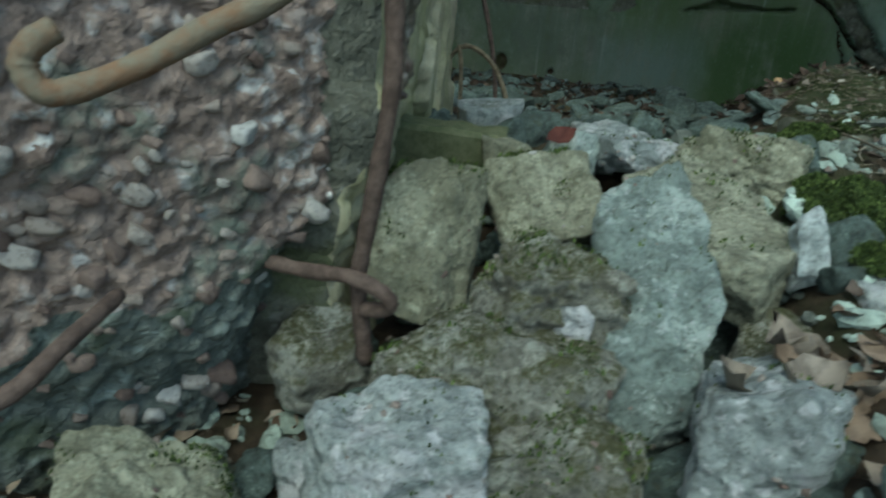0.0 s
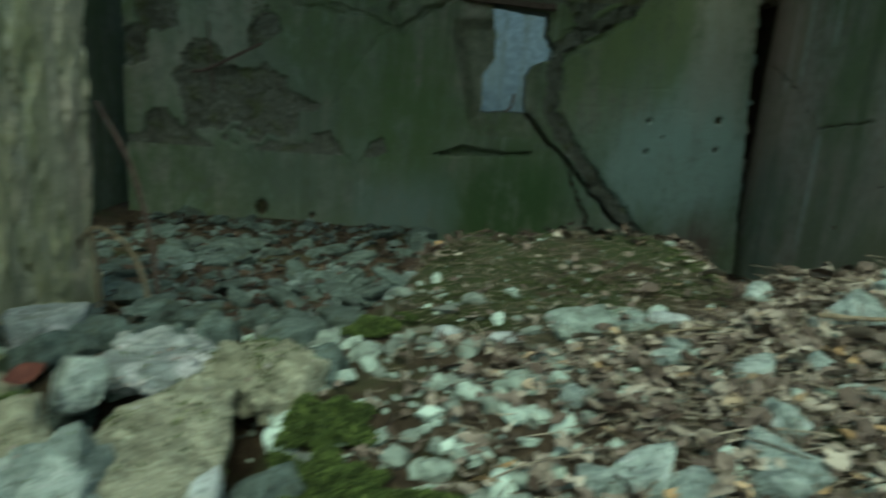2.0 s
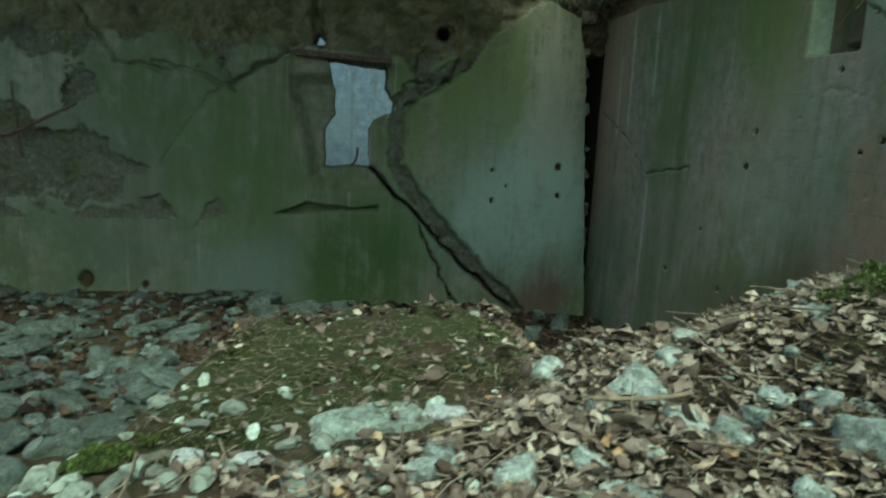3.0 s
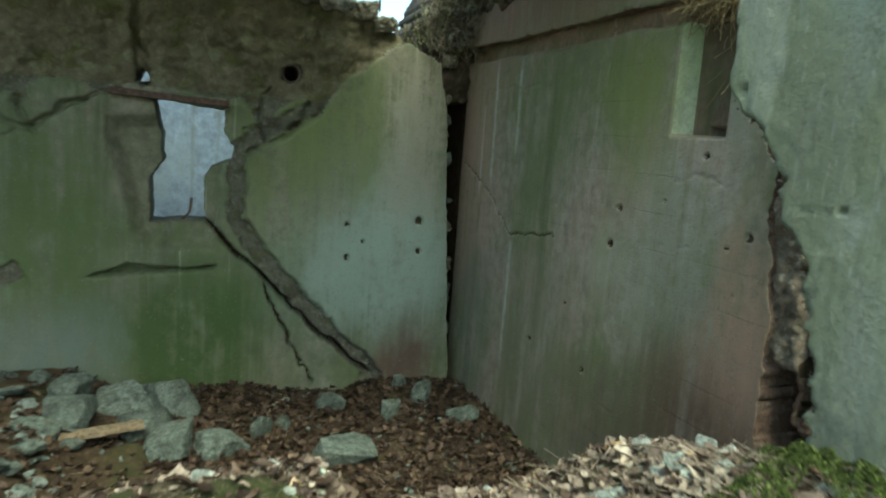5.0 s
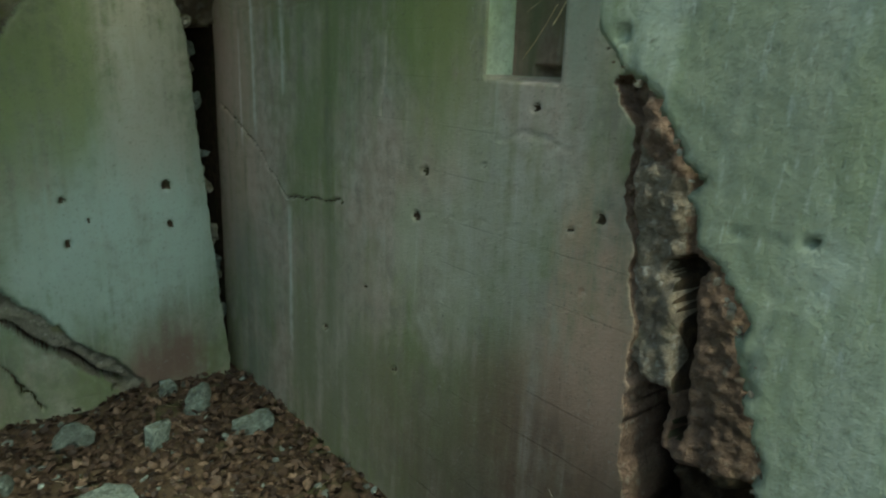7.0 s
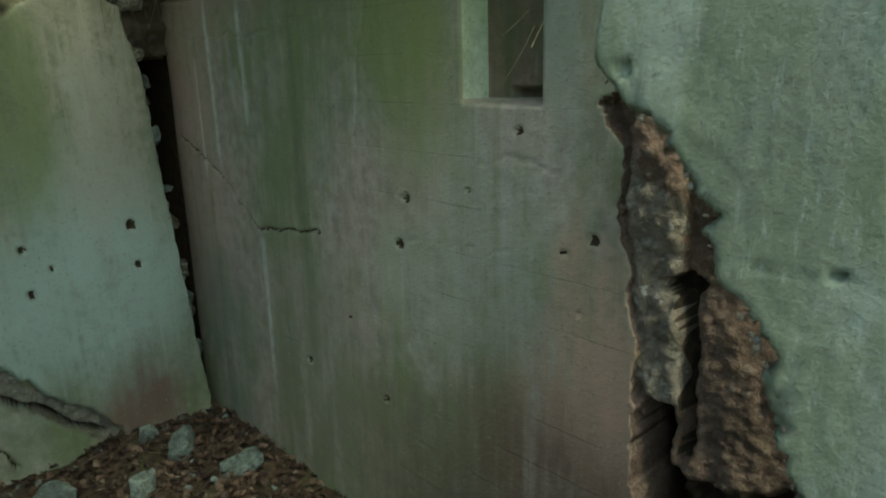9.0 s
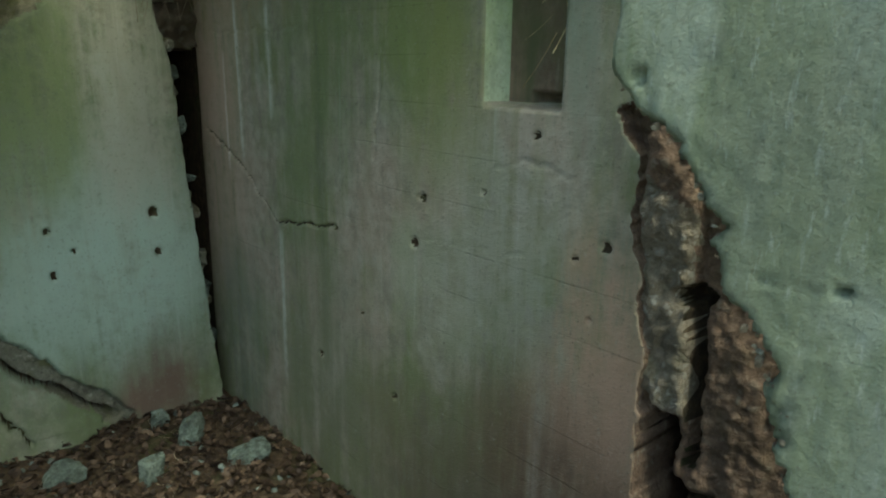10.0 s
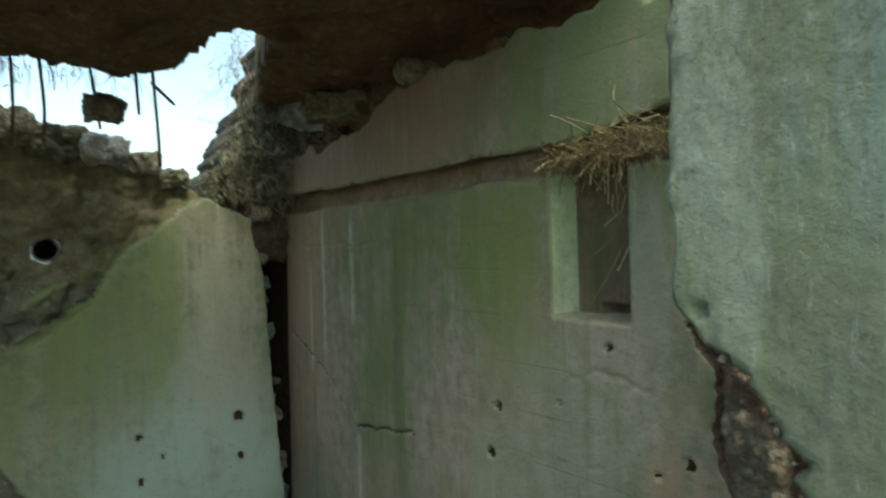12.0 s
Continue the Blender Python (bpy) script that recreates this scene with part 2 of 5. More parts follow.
def scatter_mat(name, stops, rough=0.75, texture=30.0, see_through=0.0):
    m, nt, b = blank(name, rough)
    geo = node(nt, "NewGeometry")
    col = ramp(nt, geo.outputs["Random Per Island"], *stops)
    v = coords(nt)
    col = mix(nt, times(nt, mask(nt, grain(nt, v, texture, 5), 0.4, 0.7), 0.6), col, [c * 0.4 for c in stops[0][1]])
    nt.links.new(col, b.inputs["Base Color"])
    bump(nt, b, grain(nt, v, texture * 3, 4), 0.4, 0.004)
    return m


def soil_shade_mat():
    m, nt, b = blank("forest_soil_and_gap_shade", 0.95)
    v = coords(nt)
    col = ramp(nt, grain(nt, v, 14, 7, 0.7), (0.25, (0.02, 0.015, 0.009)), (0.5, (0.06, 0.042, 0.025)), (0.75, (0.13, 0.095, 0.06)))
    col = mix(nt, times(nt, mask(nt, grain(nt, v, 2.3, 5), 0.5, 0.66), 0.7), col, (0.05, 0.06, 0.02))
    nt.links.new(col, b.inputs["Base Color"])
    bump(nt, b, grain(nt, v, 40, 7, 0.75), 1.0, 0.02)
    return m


def mossy_slab_mat():
    m, nt, b = blank("mossy_needle_litter", 0.95)
    v = coords(nt)
    base = ramp(nt, grain(nt, v, 24, 7, 0.75), (0.3, (0.02, 0.017, 0.009)), (0.5, (0.055, 0.047, 0.025)), (0.72, (0.115, 0.1, 0.06)))
    col = mix(nt, times(nt, mask(nt, grain(nt, v, 3.2, 6), 0.4, 0.56), 0.8), base, (0.045, 0.062, 0.018))
    col = mix(nt, mask(nt, grain(nt, v, 60, 3), 0.7, 0.76), col, (0.26, 0.29, 0.22))
    nt.links.new(col, b.inputs["Base Color"])
    bump(nt, b, grain(nt, v, 45, 7, 0.8), 1.0, 0.02)
    return m


def rust_mat(name, a, c):
    m, nt, b = blank(name, 0.85)
    v = coords(nt)
    col = mix(nt, mask(nt, grain(nt, v, 30, 6, 0.7), 0.35, 0.65), a, c)
    nt.links.new(col, b.inputs["Base Color"])
    bump(nt, b, grain(nt, v, 90, 5), 0.8, 0.004)
    return m


GREEN_WALL = concrete("algae_green_concrete", (0.215, 0.235, 0.185), (0.11, 0.145, 0.07), (0.3, 0.36, 0.31), 0.58, 0.2, stains=(
    ((3.2, 7.9, 1.5), 1.15, (0.33, 0.4, 0.35), 0.7), ((3.5, 7.9, 0.35), 0.4, (0.15, 0.11, 0.085), 0.8), ((1.5, 7.9, 0.5), 0.9, (0.085, 0.145, 0.05), 0.7),
    ((2.6, 7.9, 2.3), 0.7, (0.2, 0.25, 0.1), 0.6), ((-1.5, 7.7, 1.5), 0.9, (0.2, 0.23, 0.2), 0.6), ((0.3, 7.9, 0.4), 0.7, (0.2, 0.24, 0.2), 0.6)), bands=(
    (0, 2.2, 0.55, 1.4, 3.0, (0.19, 0.225, 0.105), 0.7), (0, 2.9, 0.3, 1.9, 3.2, (0.19, 0.235, 0.11), 0.6), (0, 3.1, 0.85, 0.5, 1.75, (0.29, 0.38, 0.34), 0.8), (0, 3.42, 0.28, 1.7, 3.3, (0.33, 0.325, 0.28), 0.75),
    # Low algae bands, darkened further in place of shade at the wall's foot.
    (0, 1.4, 0.75, -0.3, 0.95, (0.065, 0.11, 0.038), 1.0), (0, 0.2, 0.5, -0.2, 0.8, (0.15, 0.2, 0.17), 0.8), (0, 0.2, 0.6, 0.9, 2.3, (0.1, 0.145, 0.06), 0.9), (0, -0.9, 0.6, 0.2, 1.8, (0.12, 0.145, 0.11), 0.8),
    (0, -1.9, 0.5, 1.2, 2.6, (0.3, 0.32, 0.26), 0.5), (0, 3.5, 0.3, -0.2, 0.5, (0.11, 0.08, 0.065), 1.0)))
BROWN_WALL = concrete("stained_grey_concrete", (0.34, 0.325, 0.265), (0.18, 0.21, 0.095), (0.38, 0.39, 0.33), 0.25, 0.3, dark=0.36, stains=(((4.25, 4.25, 1.0), 0.75, (0.21, 0.125, 0.08), 0.65), 
    ((4.1, 8.0, 2.5), 0.7, (0.4, 0.3, 0.24), 0.7), ((4.25, 4.1, 1.4), 0.6, (0.36, 0.25, 0.18), 0.8), ((4.2, 5.3, 3.0), 0.5, (0.2, 0.26, 0.08), 0.5), ((4.15, 6.5, 0.5), 0.9, (0.17, 0.18, 0.11), 0.6),
    ((4.2, 5.2, 1.6), 0.6, (0.42, 0.42, 0.36), 0.4), ((4.2, 7.2, 3.75), 1.0, (0.38, 0.27, 0.2), 0.9), ((4.2, 5.9, 3.75), 0.7, (0.36, 0.27, 0.2), 0.8)), bands=(
    (1, 7.85, 0.42, 0.9, 3.3, (0.42, 0.31, 0.255), 0.7), (1, 7.6, 0.45, -0.5, 1.4, (0.15, 0.18, 0.155), 0.6), (1, 6.3, 0.55, 0.2, 1.7, (0.2, 0.205, 0.155), 0.55), (1, 6.55, 0.18, 1.5, 3.2, (0.18, 0.22, 0.11), 0.55),
    (1, 6.1, 0.18, 2.3, 3.2, (0.16, 0.21, 0.09), 0.65), (1, 5.15, 0.28, 2.25, 3.3, (0.2, 0.225, 0.09), 0.8), (1, 4.75, 0.4, 1.5, 2.5, (0.38, 0.37, 0.325), 0.6), (1, 4.3, 0.12, 2.6, 3.3, (0.22, 0.26, 0.2), 0.8),
    # Brown stains low down and on the upper band also paint in shade.
    (1, 4.12, 0.2, 1.0, 2.2, (0.43, 0.29, 0.21), 0.95), (1, 4.35, 0.6, 0.0, 1.2, (0.15, 0.105, 0.07), 1.0), (1, 5.3, 0.6, 0.0, 0.9, (0.16, 0.135, 0.09), 0.8), (1, 6.9, 1.7, 3.45, 4.2, (0.25, 0.175, 0.13), 1.0), (1, 4.45, 0.6, 3.4, 4.2, (0.19, 0.25, 0.13), 0.95),
    (1, 7.45, 0.03, 2.1, 3.2, (0.5, 0.49, 0.44), 0.75), (1, 6.96, 0.03, 2.4, 3.2, (0.48, 0.48, 0.42), 0.7), (1, 6.9, 0.028, 0.5, 1.6, (0.46, 0.48, 0.43), 0.65), (1, 7.7, 0.02, 2.0, 2.8, (0.55, 0.47, 0.42), 0.8)))
RENDER_WALL = concrete("coarse_green_render", (0.205, 0.23, 0.175), (0.18, 0.215, 0.125), (0.33, 0.37, 0.32), 0.3, 0.0, False, 0.12, lump=46.0, dark=0.3, scratches=0.6, bands=(
    (1, 3.55, 0.15, 2.6, 4.2, (0.34, 0.38, 0.31), 0.7), (1, 2.95, 0.25, 2.9, 4.0, (0.24, 0.31, 0.28), 0.8), (1, 3.15, 0.2, 2.2, 2.9, (0.19, 0.215, 0.15), 0.7), (1, 2.8, 0.3, 1.5, 2.3, (0.3, 0.35, 0.29), 0.5)))
FLAKED_WALL = concrete("flaking_mossy_plaster", (0.62, 0.57, 0.4), (0.38, 0.37, 0.18), (0.66, 0.64, 0.5), 0.2, 0.3, False, 0.5, dark=0.35)
PALE_WALL = concrete("pale_outer_concrete", (0.16, 0.225, 0.31), (0.16, 0.215, 0.26), (0.24, 0.32, 0.42), 0.0, 0.0)
# Brown stain of the niche's back, deepened to paint in its shade.
SHADED_NICHE_BACK = concrete("brown_stained_shaded_niche", (0.17, 0.125, 0.09), (0.09, 0.1, 0.05), (0.15, 0.13, 0.1), 0.3, 0.2, False)
# Green jamb, made paler to paint in the light it catches.
LIT_JAMB = concrete("lit_green_niche_jamb", (0.4, 0.46, 0.32), (0.28, 0.36, 0.16), (0.46, 0.5, 0.42), 0.3, 0.0, False, dark=0.2)
LEDGE = concrete("tan_crumbly_ledge", (0.27, 0.2, 0.14), (0.2, 0.17, 0.1), (0.33, 0.27, 0.2), 0.1, 0.9, False, 0.6, lump=20.0)
SILL = concrete("grey_green_reveal", (0.2, 0.205, 0.15), (0.12, 0.15, 0.075), (0.26, 0.28, 0.23), 0.4, 0.0, False)
UPPER_WALL = aggregate("crumbling_olive_concrete", (0.15, 0.14, 0.095), [(0.1, 0.09, 0.05), (0.14, 0.14, 0.08), (0.19, 0.17, 0.12), (0.22, 0.24, 0.16)], 7.0, 0.3)
BROKEN_GREY = aggregate("broken_grey_concrete", (0.13, 0.13, 0.1), [(0.07, 0.07, 0.055), (0.13, 0.13, 0.1), (0.17, 0.17, 0.14), (0.25, 0.25, 0.22)])
BROKEN_BROWN = aggregate("broken_brown_concrete", (0.16, 0.108, 0.076), [(0.08, 0.055, 0.04), (0.13, 0.09, 0.065), (0.175, 0.125, 0.09), (0.26, 0.215, 0.165)], 26.0, 0.05)
BLOCK_FACE = aggregate("pebbly_pink_concrete", (0.27, 0.205, 0.17), [(0.16, 0.115, 0.095), (0.32, 0.265, 0.235), (0.45, 0.42, 0.4), (0.68, 0.69, 0.67)], 26.0, 0.32, (0.15, 0.19, 0.15))
BLOCK_FOOT = aggregate("algae_grey_pebbly_concrete", (0.16, 0.175, 0.15), [(0.1, 0.115, 0.1), (0.17, 0.19, 0.165), (0.24, 0.27, 0.24), (0.36, 0.41, 0.38)], 30.0, 0.3, (0.07, 0.085, 0.04))
RETURN_TAN = aggregate("pebbly_tan_concrete", (0.21, 0.175, 0.13), [(0.12, 0.1, 0.075), (0.2, 0.17, 0.13), (0.26, 0.235, 0.19), (0.42, 0.4, 0.35)], 30.0, 0.1)
ROOF_EARTH = aggregate("earthy_roof_concrete", (0.2, 0.135, 0.085), [(0.13, 0.09, 0.055), (0.2, 0.145, 0.09), (0.25, 0.19, 0.12), (0.32, 0.27, 0.19)], 14.0, 0.1)
STONE_PALE = rock("lichen_pale_stone", ((0.48, 0.53, 0.51), (0.56, 0.6, 0.57)), 0.9, 0.25)
SLATE_PALE = rock("smooth_pale_green_stone", ((0.36, 0.44, 0.38), (0.38, 0.46, 0.4)), 0.25, 0.25)
STONE_MOSSY = rock("mossy_stone", ((0.25, 0.235, 0.18), (0.33, 0.33, 0.28)), 0.85, 0.8)
STONE_YELLOW = rock("yellowish_concrete_lump", ((0.38, 0.375, 0.26), (0.42, 0.42, 0.31)), 0.6, 0.3)
STONE_BLUE = rock("bluish_grey_stone", ((0.36, 0.43, 0.39), (0.44, 0.52, 0.46)), 0.7, 0.2)
STONE_GREEN = rock("greenish_grey_concrete_piece", ((0.12, 0.155, 0.135), (0.2, 0.255, 0.225)), 0.3, 0.3)
RIM_PEBBLE = pebble_mat("tan_rim_grit", (0.0, (0.13, 0.1, 0.07)), (0.6, (0.24, 0.21, 0.15)), (1.0, (0.42, 0.42, 0.34)))
PEBBLE = pebble_mat("embedded_pebble", (0.0, (0.17, 0.12, 0.1)), (0.4, (0.28, 0.215, 0.18)), (0.7, (0.36, 0.31, 0.27)), (0.93, (0.46, 0.43, 0.39)), (1.0, (0.62, 0.62, 0.59)))
BANK_EARTH = aggregate("dark_rooty_earth", (0.075, 0.06, 0.045), [(0.05, 0.04, 0.03), (0.08, 0.07, 0.05), (0.1, 0.1, 0.08), (0.16, 0.16, 0.14)], 11.0, 0.2)
QUARTZ = rock("white_quartz", ((0.7, 0.78, 0.75), (0.8, 0.85, 0.82)), 0.2, 0.0)
CHIPS = scatter_mat("pale_stone_chips", ((0.0, (0.13, 0.14, 0.12)), (0.55, (0.27, 0.32, 0.265)), (1.0, (0.56, 0.67, 0.58))), 0.9)
LEAVES = scatter_mat("dry_brown_leaves", ((0.0, (0.06, 0.04, 0.028)), (0.4, (0.19, 0.15, 0.118)), (0.72, (0.33, 0.285, 0.225)), (0.93, (0.5, 0.45, 0.36)), (1.0, (0.46, 0.3, 0.14))), 0.6)
BROWN_LEAF = scatter_mat("brown_curled_leaf", ((0.0, (0.1, 0.062, 0.038)), (0.5, (0.2, 0.14, 0.095)), (1.0, (0.36, 0.29, 0.21))), 0.6)
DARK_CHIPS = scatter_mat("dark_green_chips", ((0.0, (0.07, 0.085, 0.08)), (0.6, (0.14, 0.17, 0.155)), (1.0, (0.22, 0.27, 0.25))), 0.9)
# Darker leaf tones for the floor, the far slope and the hollow.
DARK_LEAVES = scatter_mat("dark_brown_leaves", ((0.0, (0.02, 0.013, 0.009)), (0.5, (0.055, 0.035, 0.023)), (0.85, (0.095, 0.064, 0.042)), (1.0, (0.16, 0.115, 0.08))), 0.6)
TWIGS = scatter_mat("dry_twigs", ((0.0, (0.1, 0.075, 0.05)), (1.0, (0.42, 0.37, 0.28))), 0.8)
STRAW = scatter_mat("dry_straw", ((0.0, (0.16, 0.12, 0.06)), (1.0, (0.36, 0.3, 0.17))), 0.8)
MOSS = scatter_mat("green_moss", ((0.0, (0.03, 0.045, 0.012)), (0.6, (0.075, 0.11, 0.026)), (1.0, (0.17, 0.22, 0.06))), 0.9)
MOSS_DULL = scatter_mat("dull_olive_moss", ((0.0, (0.025, 0.03, 0.012)), (0.6, (0.055, 0.068, 0.022)), (1.0, (0.11, 0.13, 0.045))), 0.9)
IVY = scatter_mat("dull_green_leaves", ((0.0, (0.05, 0.06, 0.03)), (0.6, (0.12, 0.14, 0.08)), (1.0, (0.26, 0.27, 0.18))), 0.7)
# The soil colour doubles as painted shade in cracks, pits and joints.
SOIL_AND_SHADE, MOSSY_SLAB = soil_shade_mat(), mossy_slab_mat()
RUST = rust_mat("rusty_steel", (0.07, 0.048, 0.038), (0.14, 0.1, 0.08))
ORANGE_RUST = rust_mat("orange_grey_bar", (0.21, 0.125, 0.07), (0.2, 0.175, 0.125))
RED_RUST = rust_mat("red_leaf_brown", (0.06, 0.018, 0.014), (0.1, 0.035, 0.025))
WOOD = rust_mat("weathered_wood", (0.12, 0.095, 0.06), (0.26, 0.21, 0.14))
MOSSY_WOOD = rust_mat("mossy_timber", (0.09, 0.105, 0.05), (0.15, 0.155, 0.085))
PIPE = rust_mat("clay_pipe", (0.1, 0.085, 0.075), (0.2, 0.15, 0.13))
CONE = rust_mat("pine_cone_brown", (0.06, 0.045, 0.035), (0.16, 0.12, 0.09))


# ---- mesh makers ----
def mesh_of(name, verts, faces, mats, indices=None, smooth=True):
    me = bpy.data.meshes.new(name)
    me.from_pydata(np.asarray(verts).tolist(), [], [list(f) for f in faces])
    for m in mats:
        me.materials.append(m)
    if indices is not None:
        me.polygons.foreach_set("material_index", np.asarray(indices, np.int32))
    me.polygons.foreach_set("use_smooth", np.full(len(me.polygons), smooth))
    me.validate()
    me.update()
    return me


def relief(name, o, ux, vx, nx, u0, u1, v0, v1, size, depth, inside, thick, mats, which=None):
    """A slab whose face has relief: depth(u, v) along nx, kept where inside(u, v) is above 0, with a back and sides."""
    o, ux, vx, nx = (np.array(a, float) for a in (o, ux, vx, nx))
    us, vs = np.arange(u0, u1 + size / 2, size), np.arange(v0, v1 + size / 2, size)
    U, V = np.meshgrid(us, vs, indexing="ij")
    S = inside(U, V)
    e = size * 0.5
    gu, gv = (inside(U + e, V) - inside(U - e, V)) / (2 * e), (inside(U, V + e) - inside(U, V - e)) / (2 * e)
    g2 = np.maximum(gu * gu + gv * gv, 0.25)
    near = np.abs(S) < size * 0.75
    U, V = U - np.where(near, np.clip(S * gu / g2, -size * 0.7, size * 0.7), 0), V - np.where(near, np.clip(S * gv / g2, -size * 0.7, size * 0.7), 0)
    D = depth(U, V)
    keep = (S[:-1, :-1] + S[1:, :-1] + S[:-1, 1:] + S[1:, 1:]) > 0
    nu, nv = len(us), len(vs)
    ids = np.arange(nu * nv).reshape(nu, nv)
    front = o + U[..., None] * ux + V[..., None] * vx + D[..., None] * nx
    back = o + U[..., None] * ux + V[..., None] * vx - thick * nx
    flip = np.dot(np.cross(ux, vx), nx) < 0
    a, b, c, d = (ids[:-1, :-1][keep], ids[1:, :-1][keep], ids[1:, 1:][keep], ids[:-1, 1:][keep])
    fr = np.stack([a, b, c, d], 1)
    bk = np.stack([d, c, b, a], 1) + nu * nv
    pad = np.pad(keep, 1)
    sides = []
    for du, dv, p, q in ((0, -1, a, b), (1, 0, b, c), (0, 1, c, d), (-1, 0, d, a)):
        rim = ~pad[1 + du:nu + du, 1 + dv:nv + dv][keep]
        sides.append(np.stack([q[rim], p[rim], p[rim] + nu * nv, q[rim] + nu * nv], 1))
    sides = np.concatenate(sides)
    idx = np.zeros(len(fr), int)
    if which is not None:
        uc = (U[:-1, :-1] + U[1:, 1:])[keep] / 2
        vc = (V[:-1, :-1] + V[1:, 1:])[keep] / 2
        idx = which(uc, vc).astype(int)
    faces = np.concatenate([fr, bk, sides])
    if flip:
        faces = faces[:, ::-1]
    idx = np.concatenate([idx, np.zeros(len(bk), int), np.full(len(sides), min(1, len(mats) - 1))])
    verts = np.concatenate([front.reshape(-1, 3), back.reshape(-1, 3)])
    used, inv = np.unique(faces, return_inverse=True)
    return mesh_of(name, verts[used], inv.reshape(faces.shape), mats, idx)


def tube(points, radius, sides=8, wobble=0.0, seed=1):
    """A bent round bar: vertices and faces."""
    rnd = random.Random(seed)
    pts = [Vector(p) for p in points]
    fine = []
    for i in range(len(pts) - 1):
        p0, p1, p2, p3 = pts[max(i - 1, 0)], pts[i], pts[i + 1], pts[min(i + 2, len(pts) - 1)]
        for k in range(6):
            t = k / 6
            fine.append(0.5 * ((2 * p1) + (p2 - p0) * t + (2 * p0 - 5 * p1 + 4 * p2 - p3) * t * t + (3 * p1 - p0 - 3 * p2 + p3) * t ** 3))
    fine.append(pts[-1])
    verts, faces = [], []
    for i, p in enumerate(fine):
        way = (fine[min(i + 1, len(fine) - 1)] - fine[max(i - 1, 0)]).normalized()
        side = way.cross(Vector((0.31, 0.17, 0.93))).normalized()
        up = side.cross(way)
        r = radius * (1 + wobble * rnd.uniform(-1, 1)) * (0.8 if i in (0, len(fine) - 1) else 1)
        for k in range(sides):
            a = 2 * math.pi * k / sides
            verts.append(p + side * math.cos(a) * r + up * math.sin(a) * r)
        if i:
            for k in range(sides):
                j = (k + 1) % sides
                faces.append(((i - 1) * sides + k, (i - 1) * sides + j, i * sides + j, i * sides + k))
    faces.append(tuple(range(sides))[::-1])
    faces.append(tuple(range(len(verts) - sides, len(verts))))
    return [tuple(v) for v in verts], faces


def bar(name, points, radius, mat, label, category, wobble=0.12, group=""):
    v, f = tube(points, radius, 8, wobble, len(name))
    return tagged(new(name, mesh_of(name, v, f, [mat])), label, category, group)


BALLS = {}


def ball(level):
    if level not in BALLS:
        bm = bmesh.new()
        bmesh.ops.create_icosphere(bm, subdivisions=level, radius=1)
        BALLS[level] = (np.array([v.co[:] for v in bm.verts]), [tuple(v.index for v in f.verts) for f in bm.faces])
        bm.free()
    return BALLS[level]


def stone_shape(w, d, h, seed, level=5, rough=0.03, cuts=14, boxy=0.85):
    """A broken lump: a box with its corners knocked off by random planes, with a pitted skin."""
    rnd = np.random.RandomState(seed)
    dirs, faces = ball(level)
    planes = [(1, 0, 0), (-1, 0, 0), (0, 1, 0), (0, -1, 0), (0, 0, 1), (0, 0, -1)]
    planes = [(np.array(p, float) + rnd.normal(0, 0.13, 3), 1.0) for p in planes]
    for i in range(cuts):
        n = rnd.normal(0, 1, 3)
        n /= np.linalg.norm(n)
        planes.append((n, boxy * (np.abs(n).sum()) * rnd.uniform(0.72, 1.0)))
    r = np.full(len(dirs), 9.0)
    inv = 0
    for n, dist in planes:
        n = n / np.linalg.norm(n)
        c = dirs @ n
        inv = inv + np.where(c > 0, (np.maximum(c, 0) / dist) ** 36, 0)
    r = inv ** (-1 / 36)
    p = dirs * r[:, None] * np.array([w / 2, d / 2, h / 2])
    s = 1 / max(min(w, d, h), 0.02)
    off = seed * 3.7
    n1 = fbm(p[:, 0] * s * 1.6 + off, p[:, 1] * s * 1.6, p[:, 2] * s * 1.6, 4, seed)
    n2 = fbm(p[:, 0] * 28 + off, p[:, 1] * 28, p[:, 2] * 28, 3, seed + 5)
    pb = pebbles(p[:, 0] * 26 + off, p[:, 1] * 26, p[:, 2] * 26, seed) if level >= 5 else 0
    p = p + dirs * (n1 * rough * 1.6 * min(w, d, h) / 0.2 + n2 * rough * 0.75 + pb * rough * 0.45)[:, None]
    return p, faces


def stone(name, x, y, z, w, d, h, turn, mat, label, seed, tilt=(0, 0), level=5, rough=0.025, cuts=14, group="fallen rubble", category="rubble"):
    p, f = stone_shape(w, d, h, seed, level, rough, cuts)
    ob = new(name, mesh_of(name, p, f, [mat]))
    ob.matrix_world = pose(x, y, z, tilt[0], tilt[1], turn)
    if level >= 6:
        dress(ob, p, seed, 26, 700 if mat in (STONE_MOSSY, STONE_YELLOW) else 160, ob.matrix_world.to_3x3())
    return tagged(ob, label, category, group)


GRIT = []


